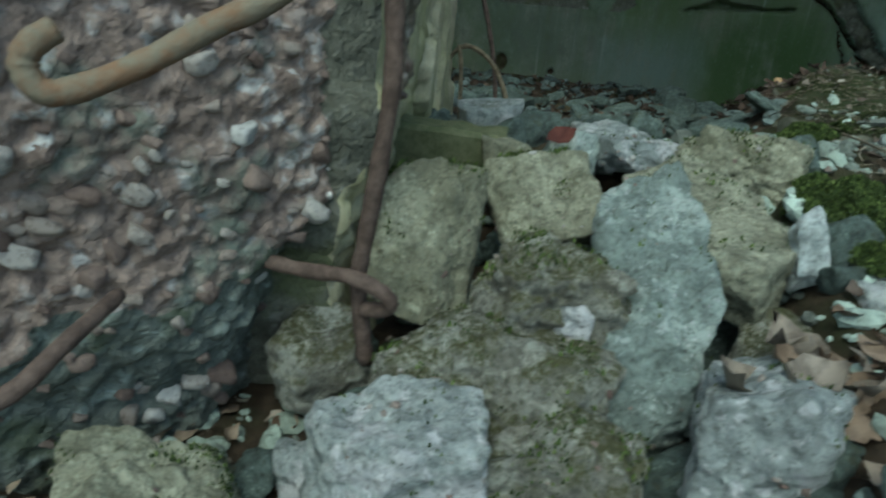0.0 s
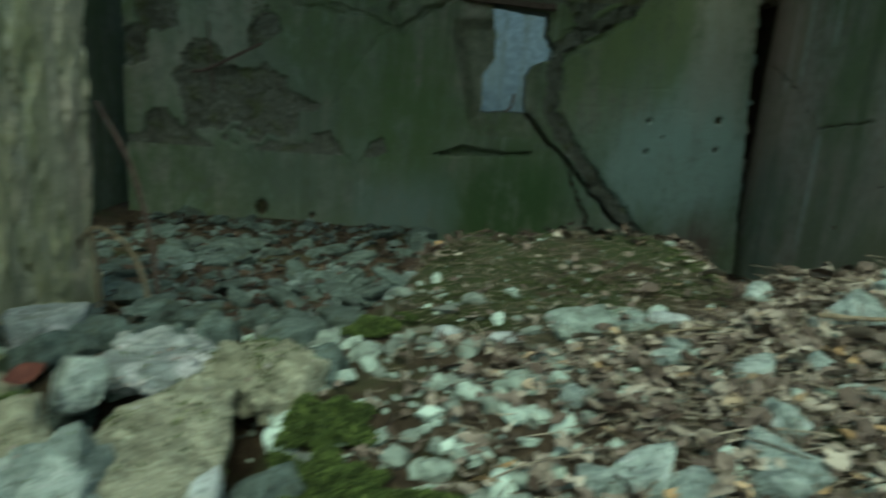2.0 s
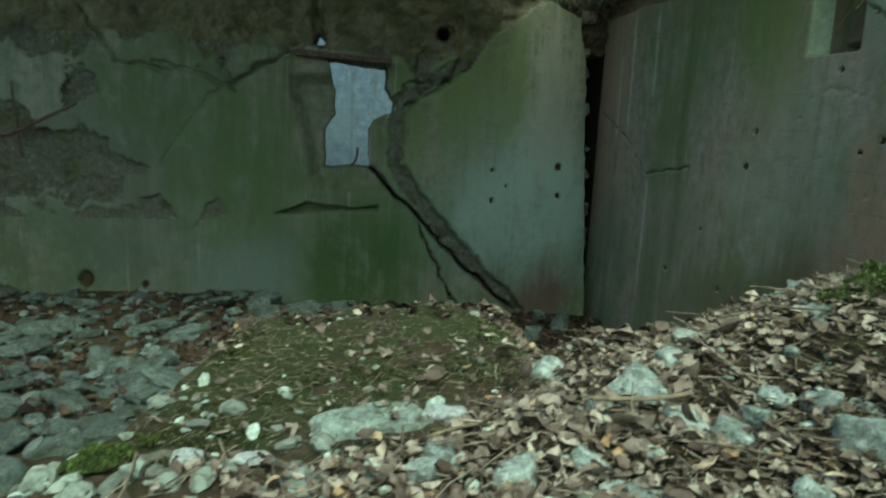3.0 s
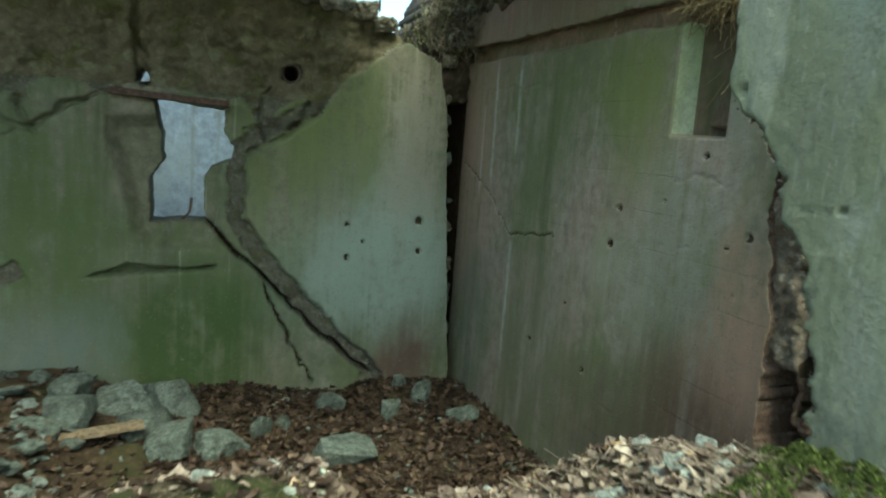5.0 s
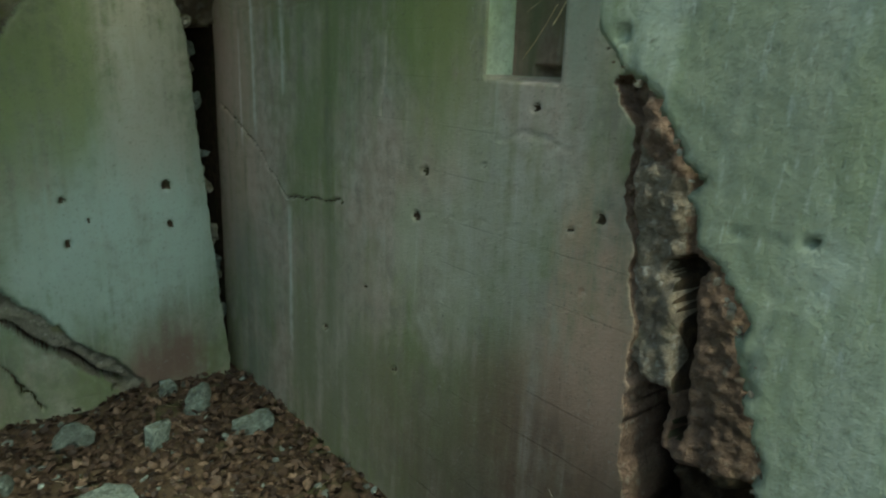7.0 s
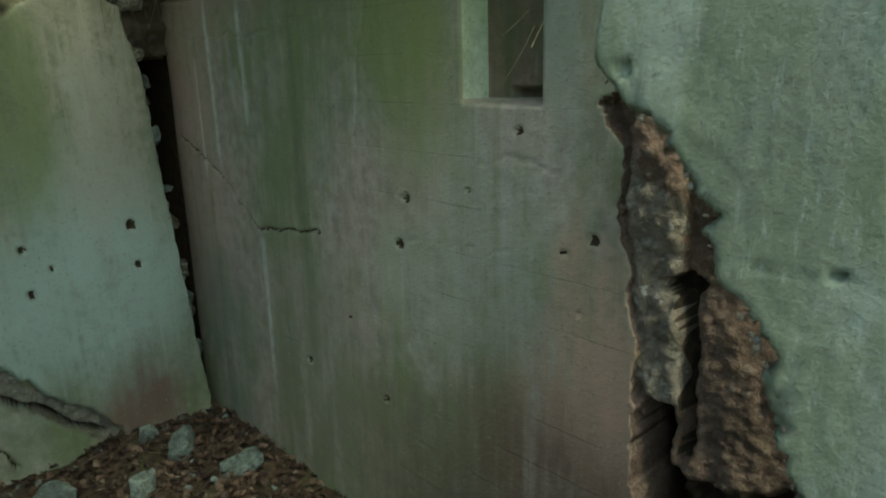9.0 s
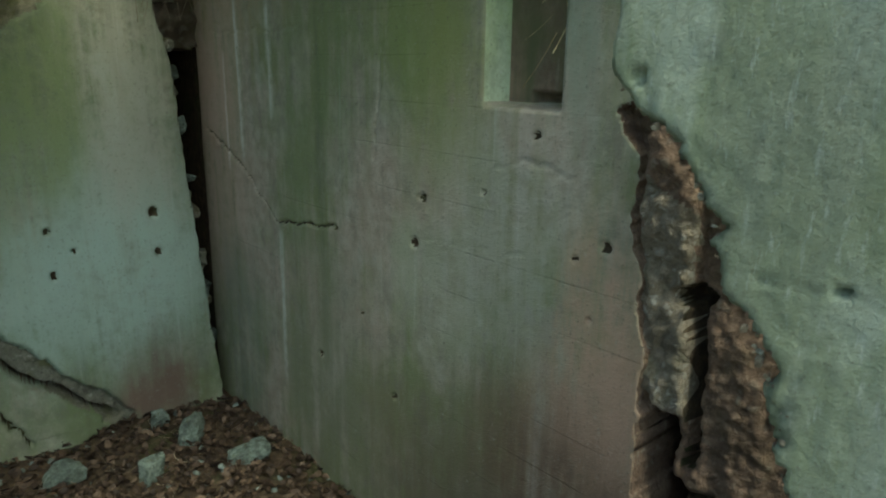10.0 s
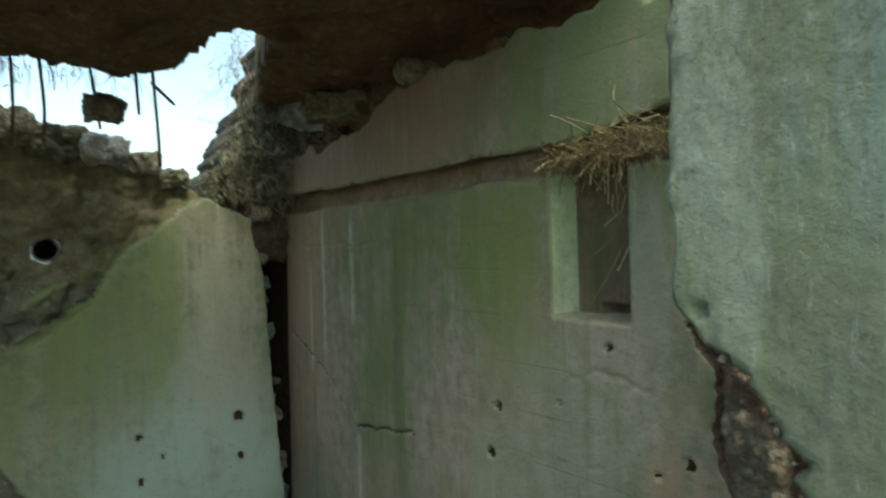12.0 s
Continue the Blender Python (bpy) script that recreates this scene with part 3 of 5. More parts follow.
def dress(ob, p, seed, pebble_count, blades, turn):
    """Bedded pebbles and a patch of moss, as parts of a stone."""
    rnd = random.Random(seed)
    if not GRIT:
        GRIT.extend(mesh_of("pebble", *stone_shape(1.0, 0.8, 0.65, 700 + k, 3, 0.0, 10), [PEBBLE]) for k in range(9))
    for k in range(pebble_count):
        q = Vector(p[rnd.randrange(len(p))])
        s = 0.005 + 0.015 * rnd.random() ** 2.5
        o = new("pebble", GRIT[rnd.randrange(9)])
        o.parent = ob
        o.matrix_basis = Matrix.Translation(q * (1 - 0.1 * s / max(q.length, 0.02))) @ pose(0, 0, 0, rnd.uniform(0, 360), rnd.uniform(0, 360), 0) @ Matrix.Scale(s, 4)
    up = turn.transposed() @ Vector((0, 0, 1))
    verts, faces = [], []
    tries = 0
    while len(faces) < blades and tries < blades * 8:
        tries += 1
        q = Vector(p[rnd.randrange(len(p))])
        if q.normalized().dot(up) < 0.25 or noise.noise(q * 11 + Vector((seed, 0, 0))) < 0.12:
            continue
        q = q + Vector([rnd.gauss(0, 0.004) for i in range(3)])
        side = up.cross(Vector([rnd.gauss(0, 1) for i in range(3)])).normalized()
        L = rnd.uniform(0.004, 0.011)
        lean = up * L + side.cross(up) * L * rnd.uniform(-0.8, 0.8)
        c = len(verts)
        verts += [tuple(q - side * L * 0.3), tuple(q + side * L * 0.3), tuple(q + side * L * 0.25 + lean * 0.6), tuple(q + lean), tuple(q - side * L * 0.25 + lean * 0.6)]
        faces.append((c, c + 1, c + 2, c + 3, c + 4))
    if faces:
        o = tagged(new("moss_patch", mesh_of("moss_patch", verts, faces, [MOSS], None, False)), "dry olive moss patch", kind="stuff")
        o.parent = ob


# ---- the lie of the ground ----
def height(x, y):
    x, y = np.asarray(x, float), np.asarray(y, float)
    floor = -0.06 + 0.3 * step(1.3, -1.8, x) + 0.12 * np.exp(-((x - 0.6) ** 2 + (y - 6.9) ** 2) / 0.8)
    top = 0.9 + 0.085 * np.clip(x, -0.6, 3.2) + 0.1 * step(1.0, 2.4, y) + 0.3 * np.exp(-(((x - 3.15) / 0.5) ** 2 + ((y - 2.65) / 0.5) ** 2))
    rim = 3.75 - 0.35 * step(1.95, 2.3, x) + 0.15 * step(2.9, 3.6, x)
    out = floor + (top - floor) * step(rim + 1.9, rim - 0.15, y)
    basin = np.interp(y, [2.2, 3.0, 4.0, 5.2, 6.5, 8.2], [0.95, 0.8, 0.58, 0.4, 0.26, 0.2])
    out = out + (basin - out) * step(0.85, 0.25, x) * step(2.2, 2.9, y)
    out = out + (0.35 - out) * step(0.72, 0.1, y + 0.1 * np.clip(x, 0, 1)) * step(1.7, 0.6, x)
    out = out - 0.07 * step(2.6, 3.2, y) * step(2.0, 2.2, x) * step(3.1, 2.8, x) - 0.14 * np.exp(-(((x - 2.2) / 0.16) ** 2 + ((y - 3.35) / 0.4) ** 2))
    out = out - 0.26 * step(0.52, 0.36, x) * step(2.3, 1.9, y) * step(0.5, 0.8, y)
    return out - 0.3 * step(3.55, 3.75, x) * step(2.9, 3.1, y) * step(4.6, 4.1, y)


def height_at(x, y):
    return float(height(np.array([x]), np.array([y]))[0])

# ---- large structure ----
def wobble(u, v, seed, size=0.12, f=4.0):
    return size * fbm(u * f, v * f, 0.0, 4, seed)


RIGHT_PANEL = [(1.85, 2.2), (1.84, 1.62), (2.16, 1.2), (2.68, 0.62), (3.27, 0.04), (3.4, -0.5), (4.3, -0.5), (4.3, 2.3), (3.9, 3.3), (3.31, 3.4), (3.16, 3.3), (2.7, 2.96), (2.5, 2.6), (2.17, 2.44)]
OPENING = [(1.03, 2.66), (1.64, 2.61), (1.65, 2.41), (1.74, 2.26), (1.72, 2.15), (1.54, 2.07), (1.46, 1.96), (1.49, 1.56), (1.0, 1.54), (1.0, 1.93), (1.1, 2.12), (1.1, 2.36)]
LOOPHOLE = [(0.86, 2.78), (1.03, 2.8), (0.94, 2.91)]
REVEAL = [(0.64, 2.5), (0.63, 2.3), (0.74, 1.9), (0.85, 1.42), (1.0, 1.27), (1.6, 1.27), (1.76, 1.7), (1.78, 2.62)]
SILL_GAP = [(0.46, 1.04), (0.84, 1.18), (1.3, 1.13), (1.62, 1.17), (1.58, 1.1), (0.9, 1.06)]


A_CRACK = [(1.5, 1.56), (1.7, 1.36), (1.98, 1.1), (2.28, 0.78), (2.64, 0.44), (3.12, 0.02)]
A_CRACK_2 = [(2.02, 1.0), (2.1, 0.8), (2.25, 0.5), (2.53, -0.02)]
A_PITS = ((3.54, 1.65, 0.045), (2.81, 1.59, 0.028), (3.55, 1.34, 0.03), (2.82, 1.26, 0.032), (2.97, 1.43, 0.016), (-1.3, 0.36, 0.09), (-0.75, 0.3, 0.04))
B_CRACK = [(8.11, 2.27), (7.58, 2.06), (6.94, 1.69), (6.55, 1.74), (6.15, 1.79)]
B_PITS = ((5.31, 2.11, 0.03), (5.38, 1.85, 0.042), (6.39, 0.86, 0.03), (5.56, 0.865, 0.028), (4.155, 2.08, 0.03), (4.55, 2.49, 0.024), (6.18, 1.79, 0.024), (4.3, 2.0, 0.016), (4.2, 1.75, 0.014), (4.85, 2.2, 0.014), (5.9, 1.3, 0.016))


def a_top(u):
    return np.interp(u, [-3, 0.6, 1.4, 2.0, 2.9, 3.3, 3.7, 4.1], [3.95, 3.9, 3.84, 3.78, 3.62, 3.42, 3.18, 3.1])


def a_inside(u, v):
    j = wobble(u, v, 3, 0.05, 9)
    out = a_top(u) + 3 * wobble(u, u * 0, 5, 0.1, 5) * step(2.9, 2.3, u) + j - v
    right = np.interp(v, [-0.5, 0.1, 1.28, 2.0, 2.7, 3.16, 3.5], [4.02, 3.97, 3.86, 3.81, 3.77, 3.67, 3.6]) + j * 0.5 - u
    out = np.minimum(out, right)
    for hole in (OPENING, LOOPHOLE):
        out = np.minimum(out, -inside_poly(u, v, hole) - j * 0.5)
    return np.minimum(out, np.hypot(u - 2.24, (v - 3.0) * 1.1) - 0.1 - wobble(u, v, 17, 0.05, 9))


def a_rough(u, v):
    """Where the face has broken away: 1 broken, 0 sound."""
    s = inside_poly(u, v, RIGHT_PANEL) + wobble(u, v, 8, 0.05, 10)
    band = step(0.0, -0.02, s) * step(-0.19, -0.15, s) * step(-0.2, 0.0, u - 1.55)
    high = step(2.62, 2.78, v + wobble(u, v, 12, 0.35, 3)) * step(0.03, -0.03, s)
    left = step(0.07, 0.12, fbm(u * 1.3 + 4, v * 1.3, 0.0, 6, 21) + 0.06 * fbm(u * 14, v * 14, 0.0, 3, 22)) * step(0.3, -0.2, u) * step(0.8, 1.2, v)
    return np.clip(band + high + left, 0, 1), s


def a_depth(u, v):
    rough, s = a_rough(u, v)
    d = 0.1 * np.maximum(0, 1.7 - u) + 0.012 * fbm(u * 1.5, v * 1.5, 0.0, 3, 2)
    d = d + 0.05 * step(-0.01, 0.02, s)
    lumps = pebbles(u * 22, v * 22, 0.0, 4) * 0.018 + fbm(u * 12, v * 12, 0.0, 4, 6) * 0.05
    lumps = lumps + step(2.6, 2.8, v) * (0.1 * pebbles(u * 3.2 + 0.4 * fbm(u * 6, v * 6, 0.0, 2, 14), v * 3.6, 0.0, 15) - 0.05)
    d = d + rough * (lumps - 0.06)
    groove = lambda pts, w, dep: -dep * step(w, w * 0.3, near_line(u + wobble(u, v, 31, 0.05, 8), v + wobble(u, v, 32, 0.05, 8), pts))
    d = d + groove(A_CRACK, 0.03, 0.22) + groove([(1.9, 1.93), (2.6, 1.91), (3.1, 1.94)], 0.008, 0.007) + groove([(1.95, 1.7), (3.3, 1.73)], 0.008, 0.006)
    d = d + groove(A_CRACK_2, 0.016, 0.08)
    d = d + groove([(0.3, 2.52), (0.62, 2.68), (0.8, 2.72)], 0.03, 0.07)
    d = d + groove([(0.95, 2.75), (0.92, 3.1), (0.86, 3.6)], 0.05, 0.12)
    d = d + groove([(-0.6, 1.5), (-0.35, 1.9), (-0.1, 2.25), (0.3, 2.5)], 0.02, 0.02)
    d = d + groove([(2.45, 2.6), (2.2, 2.42), (1.85, 2.2)], 0.04, 0.1) + groove([(2.0, 2.35), (1.95, 2.62), (2.05, 2.85)], 0.025, 0.06)
    d = d + groove([(2.3, 2.5), (2.38, 2.75)], 0.022, 0.05) + groove([(1.8, 2.45), (2.1, 2.5)], 0.022, 0.05)
    d = d + groove([(-0.6, 2.5), (-0.2, 2.45), (0.12, 2.3), (0.0, 2.6)], 0.025, 0.06) + groove([(-1.3, 3.0), (-0.95, 2.5), (-0.5, 2.42)], 0.025, 0.06) + groove([(0.1, 2.35), (0.5, 2.6)], 0.03, 0.08)
    r = inside_poly(u, v, REVEAL)
    d = d - 0.13 * step(0.0, 0.16, r) * step(1.78, 1.5, u)
    d = d - 0.17 * step(-0.005, 0.03, inside_poly(u, v, SILL_GAP) + wobble(u, v, 9, 0.02, 12))
    for px, pz, pr in A_PITS:
        d = d - 0.06 * step(pr, pr * 0.4, np.hypot(u - px, (v - pz) * 0.8))
    return d


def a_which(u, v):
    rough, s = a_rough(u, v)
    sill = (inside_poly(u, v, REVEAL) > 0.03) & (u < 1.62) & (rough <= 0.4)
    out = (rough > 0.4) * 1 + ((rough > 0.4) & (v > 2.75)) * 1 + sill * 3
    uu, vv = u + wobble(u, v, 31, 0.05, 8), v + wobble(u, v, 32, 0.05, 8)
    # Cracks and pits take dark soil colour as painted-in shade.
    recess_shade = (near_line(uu, vv, A_CRACK) < 0.015) | (near_line(uu, vv, A_CRACK_2) < 0.008)
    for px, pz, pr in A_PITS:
        recess_shade |= np.hypot(u - px, (v - pz) * 0.8) < pr * 0.75
    return np.where(recess_shade, 4, out)


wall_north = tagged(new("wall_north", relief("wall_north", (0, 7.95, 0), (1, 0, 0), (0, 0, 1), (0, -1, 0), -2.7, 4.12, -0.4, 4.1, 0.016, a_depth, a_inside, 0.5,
                                            [GREEN_WALL, BROKEN_GREY, UPPER_WALL, SILL, SOIL_AND_SHADE], a_which)), "cracked algae-green concrete bunker wall with broken embrasure", "wall", kind="structure")


def b_depth(u, v):
    d = 0.01 * fbm(u * 1.5, v * 1.5, 0.0, 3, 40)
    niche = np.minimum(np.minimum(u - 4.43, 4.885 - u), v - 2.6)
    d = d - 0.15 * step(-0.004, 0.01, niche) - 0.12 * step(0.0, 0.02, np.minimum(niche, np.minimum(2.67 - v, 4.72 - u)))
    groove = lambda pts, w, dep: -dep * step(w, w * 0.2, near_line(u + wobble(u, v, 51, 0.05, 8), v + wobble(u, v, 52, 0.05, 8), pts))
    d = d + groove(B_CRACK, 0.012, 0.03)
    d = d + groove([(4.77, 2.345), (4.55, 2.36), (4.28, 2.35)], 0.007, 0.008) + groove([(5.3, 1.87), (4.93, 1.92), (4.6, 1.95)], 0.006, 0.006) + groove([(7.9, 3.0), (6.6, 2.98)], 0.008, 0.01) + groove([(5.76, 2.3), (5.72, 2.55), (5.68, 2.8), (5.6, 3.1)], 0.009, 0.015)
    for py, pz, pr in B_PITS:
        d = d - 0.03 * step(pr * 0.95, pr * 0.35, np.hypot(u - py + wobble(u, v, 59, 0.03, 20), v - pz))
    ledge = step(3.26, 3.285, v + wobble(u, v, 57, 0.05, 3))
    return d + ledge * (-0.05 + 0.05 * fbm(u * 8, v * 8, 0.0, 4, 58))


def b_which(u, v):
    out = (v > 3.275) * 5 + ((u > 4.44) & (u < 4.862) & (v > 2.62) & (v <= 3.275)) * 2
    # Soil colour darkens this crack and its pits in place of shade.
    recess_shade = near_line(u + wobble(u, v, 51, 0.05, 8), v + wobble(u, v, 52, 0.05, 8), B_CRACK) < 0.0045
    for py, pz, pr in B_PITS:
        recess_shade |= np.hypot(u - py + wobble(u, v, 59, 0.03, 20), v - pz) < pr * 0.72
    # Jamb cells get the paler tone that stands in for light.
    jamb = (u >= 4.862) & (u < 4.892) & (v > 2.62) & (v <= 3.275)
    return np.where(jamb, 4, np.where(recess_shade, 3, out))


def b_inside(u, v):
    return np.minimum(3.46 - v, u - (np.interp(v, [0, 1.1, 1.5, 1.9, 2.2, 2.46, 2.62, 2.85], [3.88, 3.92, 3.94, 3.97, 4.03, 4.05, 4.15, 3.7]) + wobble(v, v * 0, 44, 0.05, 9)))


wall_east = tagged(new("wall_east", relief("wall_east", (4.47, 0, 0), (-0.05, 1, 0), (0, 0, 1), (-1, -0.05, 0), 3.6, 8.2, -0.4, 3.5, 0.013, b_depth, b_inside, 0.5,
                                          [BROWN_WALL, BROKEN_BROWN, SHADED_NICHE_BACK, SOIL_AND_SHADE, LIT_JAMB, LEDGE], b_which)), "stained grey-green concrete bunker wall with a niche", "wall", kind="structure")


def band_inside(u, v):
    return np.minimum(np.interp(u, [3.5, 4.6, 5.05, 5.15, 5.7, 6.3, 6.75, 8.1, 8.6], [3.95, 3.95, 3.99, 3.92, 3.96, 3.93, 3.8, 3.72, 3.72]) + wobble(u, u * 0, 61, 0.1, 5) - v, v - np.interp(u, [3.5, 4.2, 4.75, 8.4], [3.5, 3.47, 3.4, 3.42]) - wobble(u, u * 0, 62, 0.02, 6))


upper_band = tagged(new("wall_east_upper", relief("wall_east_upper", (4.43, 0, 0), (-0.05, 1, 0), (0, 0, 1), (-1, -0.05, 0), 3.5, 8.25, 3.2, 4.3, 0.025,
                                           lambda u, v: 0.012 * fbm(u * 3, v * 3, 0.0, 4, 63), band_inside, 0.6, [BROWN_WALL, BROKEN_BROWN])), "upper concrete band above the bunker wall", "wall", kind="structure")


def c_edge(v):
    return np.interp(v, [0.3, 1.4, 1.81, 2.04, 2.19, 2.35, 2.43, 2.6, 2.68, 2.78, 4.3], [2.95, 3.0, 3.07, 3.14, 3.22, 3.32, 3.35, 3.46, 3.62, 3.68, 3.67])


def c_inside(u, v):
    return c_edge(v) + wobble(v, v * 0 + 3, 71, 0.06, 7) * step(2.85, 2.7, v) + wobble(v, v * 0, 75, 0.015, 12) + wobble(u, v, 76, 0.05, 22) * step(2.78, 2.62, v) - u


def c_depth(u, v):
    d = 0.01 * fbm(u * 1.6, v * 1.6, 0.0, 4, 72) + 0.004 * fbm(u * 40, v * 22, 0.0, 4, 73)
    d = d - 0.035 * step(0.03 + 0.02 * fbm(u * 12, v * 12, 0.0, 3, 74), 0.0, c_inside(u, v)) + 0.006 * step(0.1, 0.2, fbm(u * 9, v * 6, 0.0, 5, 70)) * step(0.25, 0.05, c_inside(u, v))
    for py, pz, pr in ((3.57, 2.75, 0.026), (3.02, 2.33, 0.014)):
        d = d - 0.05 * step(pr, pr * 0.3, np.hypot(u - py, v - pz))
    return d - 0.007 * step(0.009, 0.003, near_line(u + wobble(u, v, 77, 0.05, 9), v + wobble(u, v, 78, 0.05, 9), [(3.2, 2.32), (3.08, 2.325), (2.98, 2.335)]))


wall_near = tagged(new("wall_near", relief("wall_near", (3.6, 0, 0), (0, 1, 0), (0, 0, 1), (-1, 0, 0), 0.9, 3.8, 0.3, 4.2, 0.014, c_depth, c_inside, 0.35,
                                          [RENDER_WALL, BROKEN_BROWN])), "coarse green rendered wall with a broken corner", "wall", kind="structure")


def torn_zones(u, v):
    """The torn corner's parts: the pebbly column, the slit beside it, the socket at its top and the void under it."""
    uu = u + 0.05 * fbm(v * 4, v * 0, 0.0, 2, 82)
    vv = v + 0.08 * fbm(u * 6, u * 0, 0.0, 2, 83)
    column = step(3.775, 3.8, uu) * step(1.46, 1.53, vv) * step(2.75, 2.6, vv)
    slit = step(0.03, 0.012, np.abs(uu - 3.765 - 0.03 * (v - 1.7))) * step(1.2, 1.3, v) * step(2.02, 1.94, v)
    socket = step(0.085, 0.05, np.hypot(uu - 3.79, (vv - 1.98) * 1.7))
    void = step(3.81, 3.84, uu) * step(1.5, 1.44, vv)
    return column, slit, socket, void


def torn_depth(u, v):
    column, slit, socket, void = torn_zones(u, v)
    tears = 1 - 2 * np.abs(fbm(u * 9, v * 2.2, 0.0, 5, 84))
    d = -0.16 * step(3.75, 3.2, u) + 0.02 * tears + 0.04 * fbm(u * 4, v * 3, 0.0, 4, 85) + 0.02 * fbm(u * 30, v * 30, 0.0, 4, 86) + 0.008 * pebbles(u * 40, v * 40, 0.0, 87)
    high = step(2.0, 2.25, v + wobble(u, v, 88, 0.2, 4))
    d = d + high * (0.03 + 0.02 * pebbles(u * 17, v * 17, 0.0, 89)) + column * (0.045 + 0.028 * pebbles(u * 19, v * 19, 0.0, 81))
    d = d - 0.1 * step(3.98, 4.06, u)
    return d - 0.3 * slit - 0.2 * socket - 0.42 * void - 0.2 * step(1.2, 1.05, v + wobble(u, v, 80, 0.2, 5))


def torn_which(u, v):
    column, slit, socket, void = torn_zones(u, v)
    # Slit, socket and void are painted dark in place of their shade.
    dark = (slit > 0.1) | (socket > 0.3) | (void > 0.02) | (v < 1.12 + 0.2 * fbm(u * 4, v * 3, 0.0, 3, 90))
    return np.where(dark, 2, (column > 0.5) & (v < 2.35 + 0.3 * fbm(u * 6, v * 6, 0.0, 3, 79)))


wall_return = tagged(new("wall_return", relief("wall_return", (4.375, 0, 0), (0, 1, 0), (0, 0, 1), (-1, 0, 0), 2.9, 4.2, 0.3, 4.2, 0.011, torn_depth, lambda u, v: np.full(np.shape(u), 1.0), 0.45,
                                              [BROKEN_BROWN, RETURN_TAN, SOIL_AND_SHADE], torn_which)), "torn brown concrete at the broken wall corner", "wall", kind="structure")


def pier_depth(u, v):
    flake = fbm(u * 5, v * 1.2, 0.0, 5, 91)
    d = 0.02 * step(-0.01, 0.01, flake) + 0.018 * step(0.12, 0.135, fbm(u * 3, v * 1.5, 0.0, 5, 98)) + 0.022 * fbm(u * 4, v * 2.2, 0.0, 4, 92) + 0.014 * fbm(u * 24, v * 14, 0.0, 3, 93)
    d = d - 0.22 * step(0.06, 0.02, near_line(u + wobble(u, v, 94, 0.14, 5), v, [(0.92, 0.4), (0.9, 1.2), (0.97, 2.0), (1.0, 3.2)]))
    d = d - 0.12 * step(0.035, 0.01, near_line(u + wobble(u, v, 99, 0.1, 6), v, [(1.5, 0.4), (1.45, 1.4), (1.55, 3.2)]))
    rot = step(1.3, 1.0, v) * step(1.0, 0.7, u)
    return d + rot * (pebbles(u * 14, v * 16, 0.0, 95) * 0.05 - 0.08)


pier = tagged(new("wall_west", relief("wall_west", (-0.48, 1.32, 0), (-0.17, 0.985, 0), (0, 0, 1), (0.985, 0.17, 0), -0.1, 2.2, 0.1, 3.3, 0.014, pier_depth,
                                     lambda u, v: np.minimum(2.17 + wobble(v, v * 0, 96, 0.08, 5) - u, 3.2 + wobble(u, u * 0, 97, 0.1, 4) - v), 0.6, [FLAKED_WALL, BROKEN_GREY])),
              "flaking mossy plastered concrete pier", "wall", kind="structure")


def plain_wall(name, lo, hi, mat, label):
    bm = bmesh.new()
    bmesh.ops.create_cube(bm, size=1)
    for v in bm.verts:
        v.co = [lo[i] + (v.co[i] + 0.5) * (hi[i] - lo[i]) for i in range(3)]
    me = bpy.data.meshes.new(name)
    bm.to_mesh(me)
    bm.free()
    me.materials.append(mat)
    return tagged(new(name, me), label, "wall", kind="structure")


# Unseen wall added on the west; its height is set to cut low light.
plain_wall("wall_far_west", (-3.4, 3.0, -0.5), (-3.0, 8.6, 3.0), GREEN_WALL, "unseen closing wall added to block western light")
# Boxes added in soil colour so that the wall joint stays a dark gap.
plain_wall("wall_joint", (3.2, 9.1, -0.5), (4.9, 9.4, 3.4), SOIL_AND_SHADE, "dark box added behind the wall joint for its shade")
plain_wall("wall_joint_west", (3.2, 8.46, -0.5), (3.85, 9.09, 3.0), SOIL_AND_SHADE, "dark box added beside the wall joint to shut out light")
plain_wall("wall_joint_east", (4.08, 8.22, -0.5), (4.9, 9.09, 3.3), SOIL_AND_SHADE, "dark box added beside the wall joint to shut out light")
plain_wall("wall_joint_top", (3.5, 8.5, 3.01), (4.07, 9.09, 3.4), SOIL_AND_SHADE, "dark box added over the wall joint to shut out light")
plain_wall("wall_outer", (-1.6, 10.3, -0.5), (3.0, 10.6, 3.3), PALE_WALL, "pale outer concrete wall beyond the embrasure")


def bank_inside(u, v):
    return inside_poly(u, v, [(3.0, 2.9), (5.3, 2.9), (5.3, 5.3), (4.3, 5.2), (3.95, 4.5), (3.66, 3.85), (3.25, 3.42)]) + wobble(u, v, 106, 0.25, 4)


tagged(new("earth_bank", relief("earth_bank", (0, 8.3, 0), (1, 0, 0), (0, 0, 1), (0, -1, 0), 2.9, 5.4, 2.8, 5.4, 0.03, lambda u, v: 0.3 * fbm(u * 3, v * 3, 0.0, 4, 107) + 0.1 * pebbles(u * 7, v * 7, 0.0, 108) - 0.25 * (v - 3.3),
                                bank_inside, 1.5, [BANK_EARTH])), "bank of brown earth and stones behind the wall corner", "ground", kind="structure")


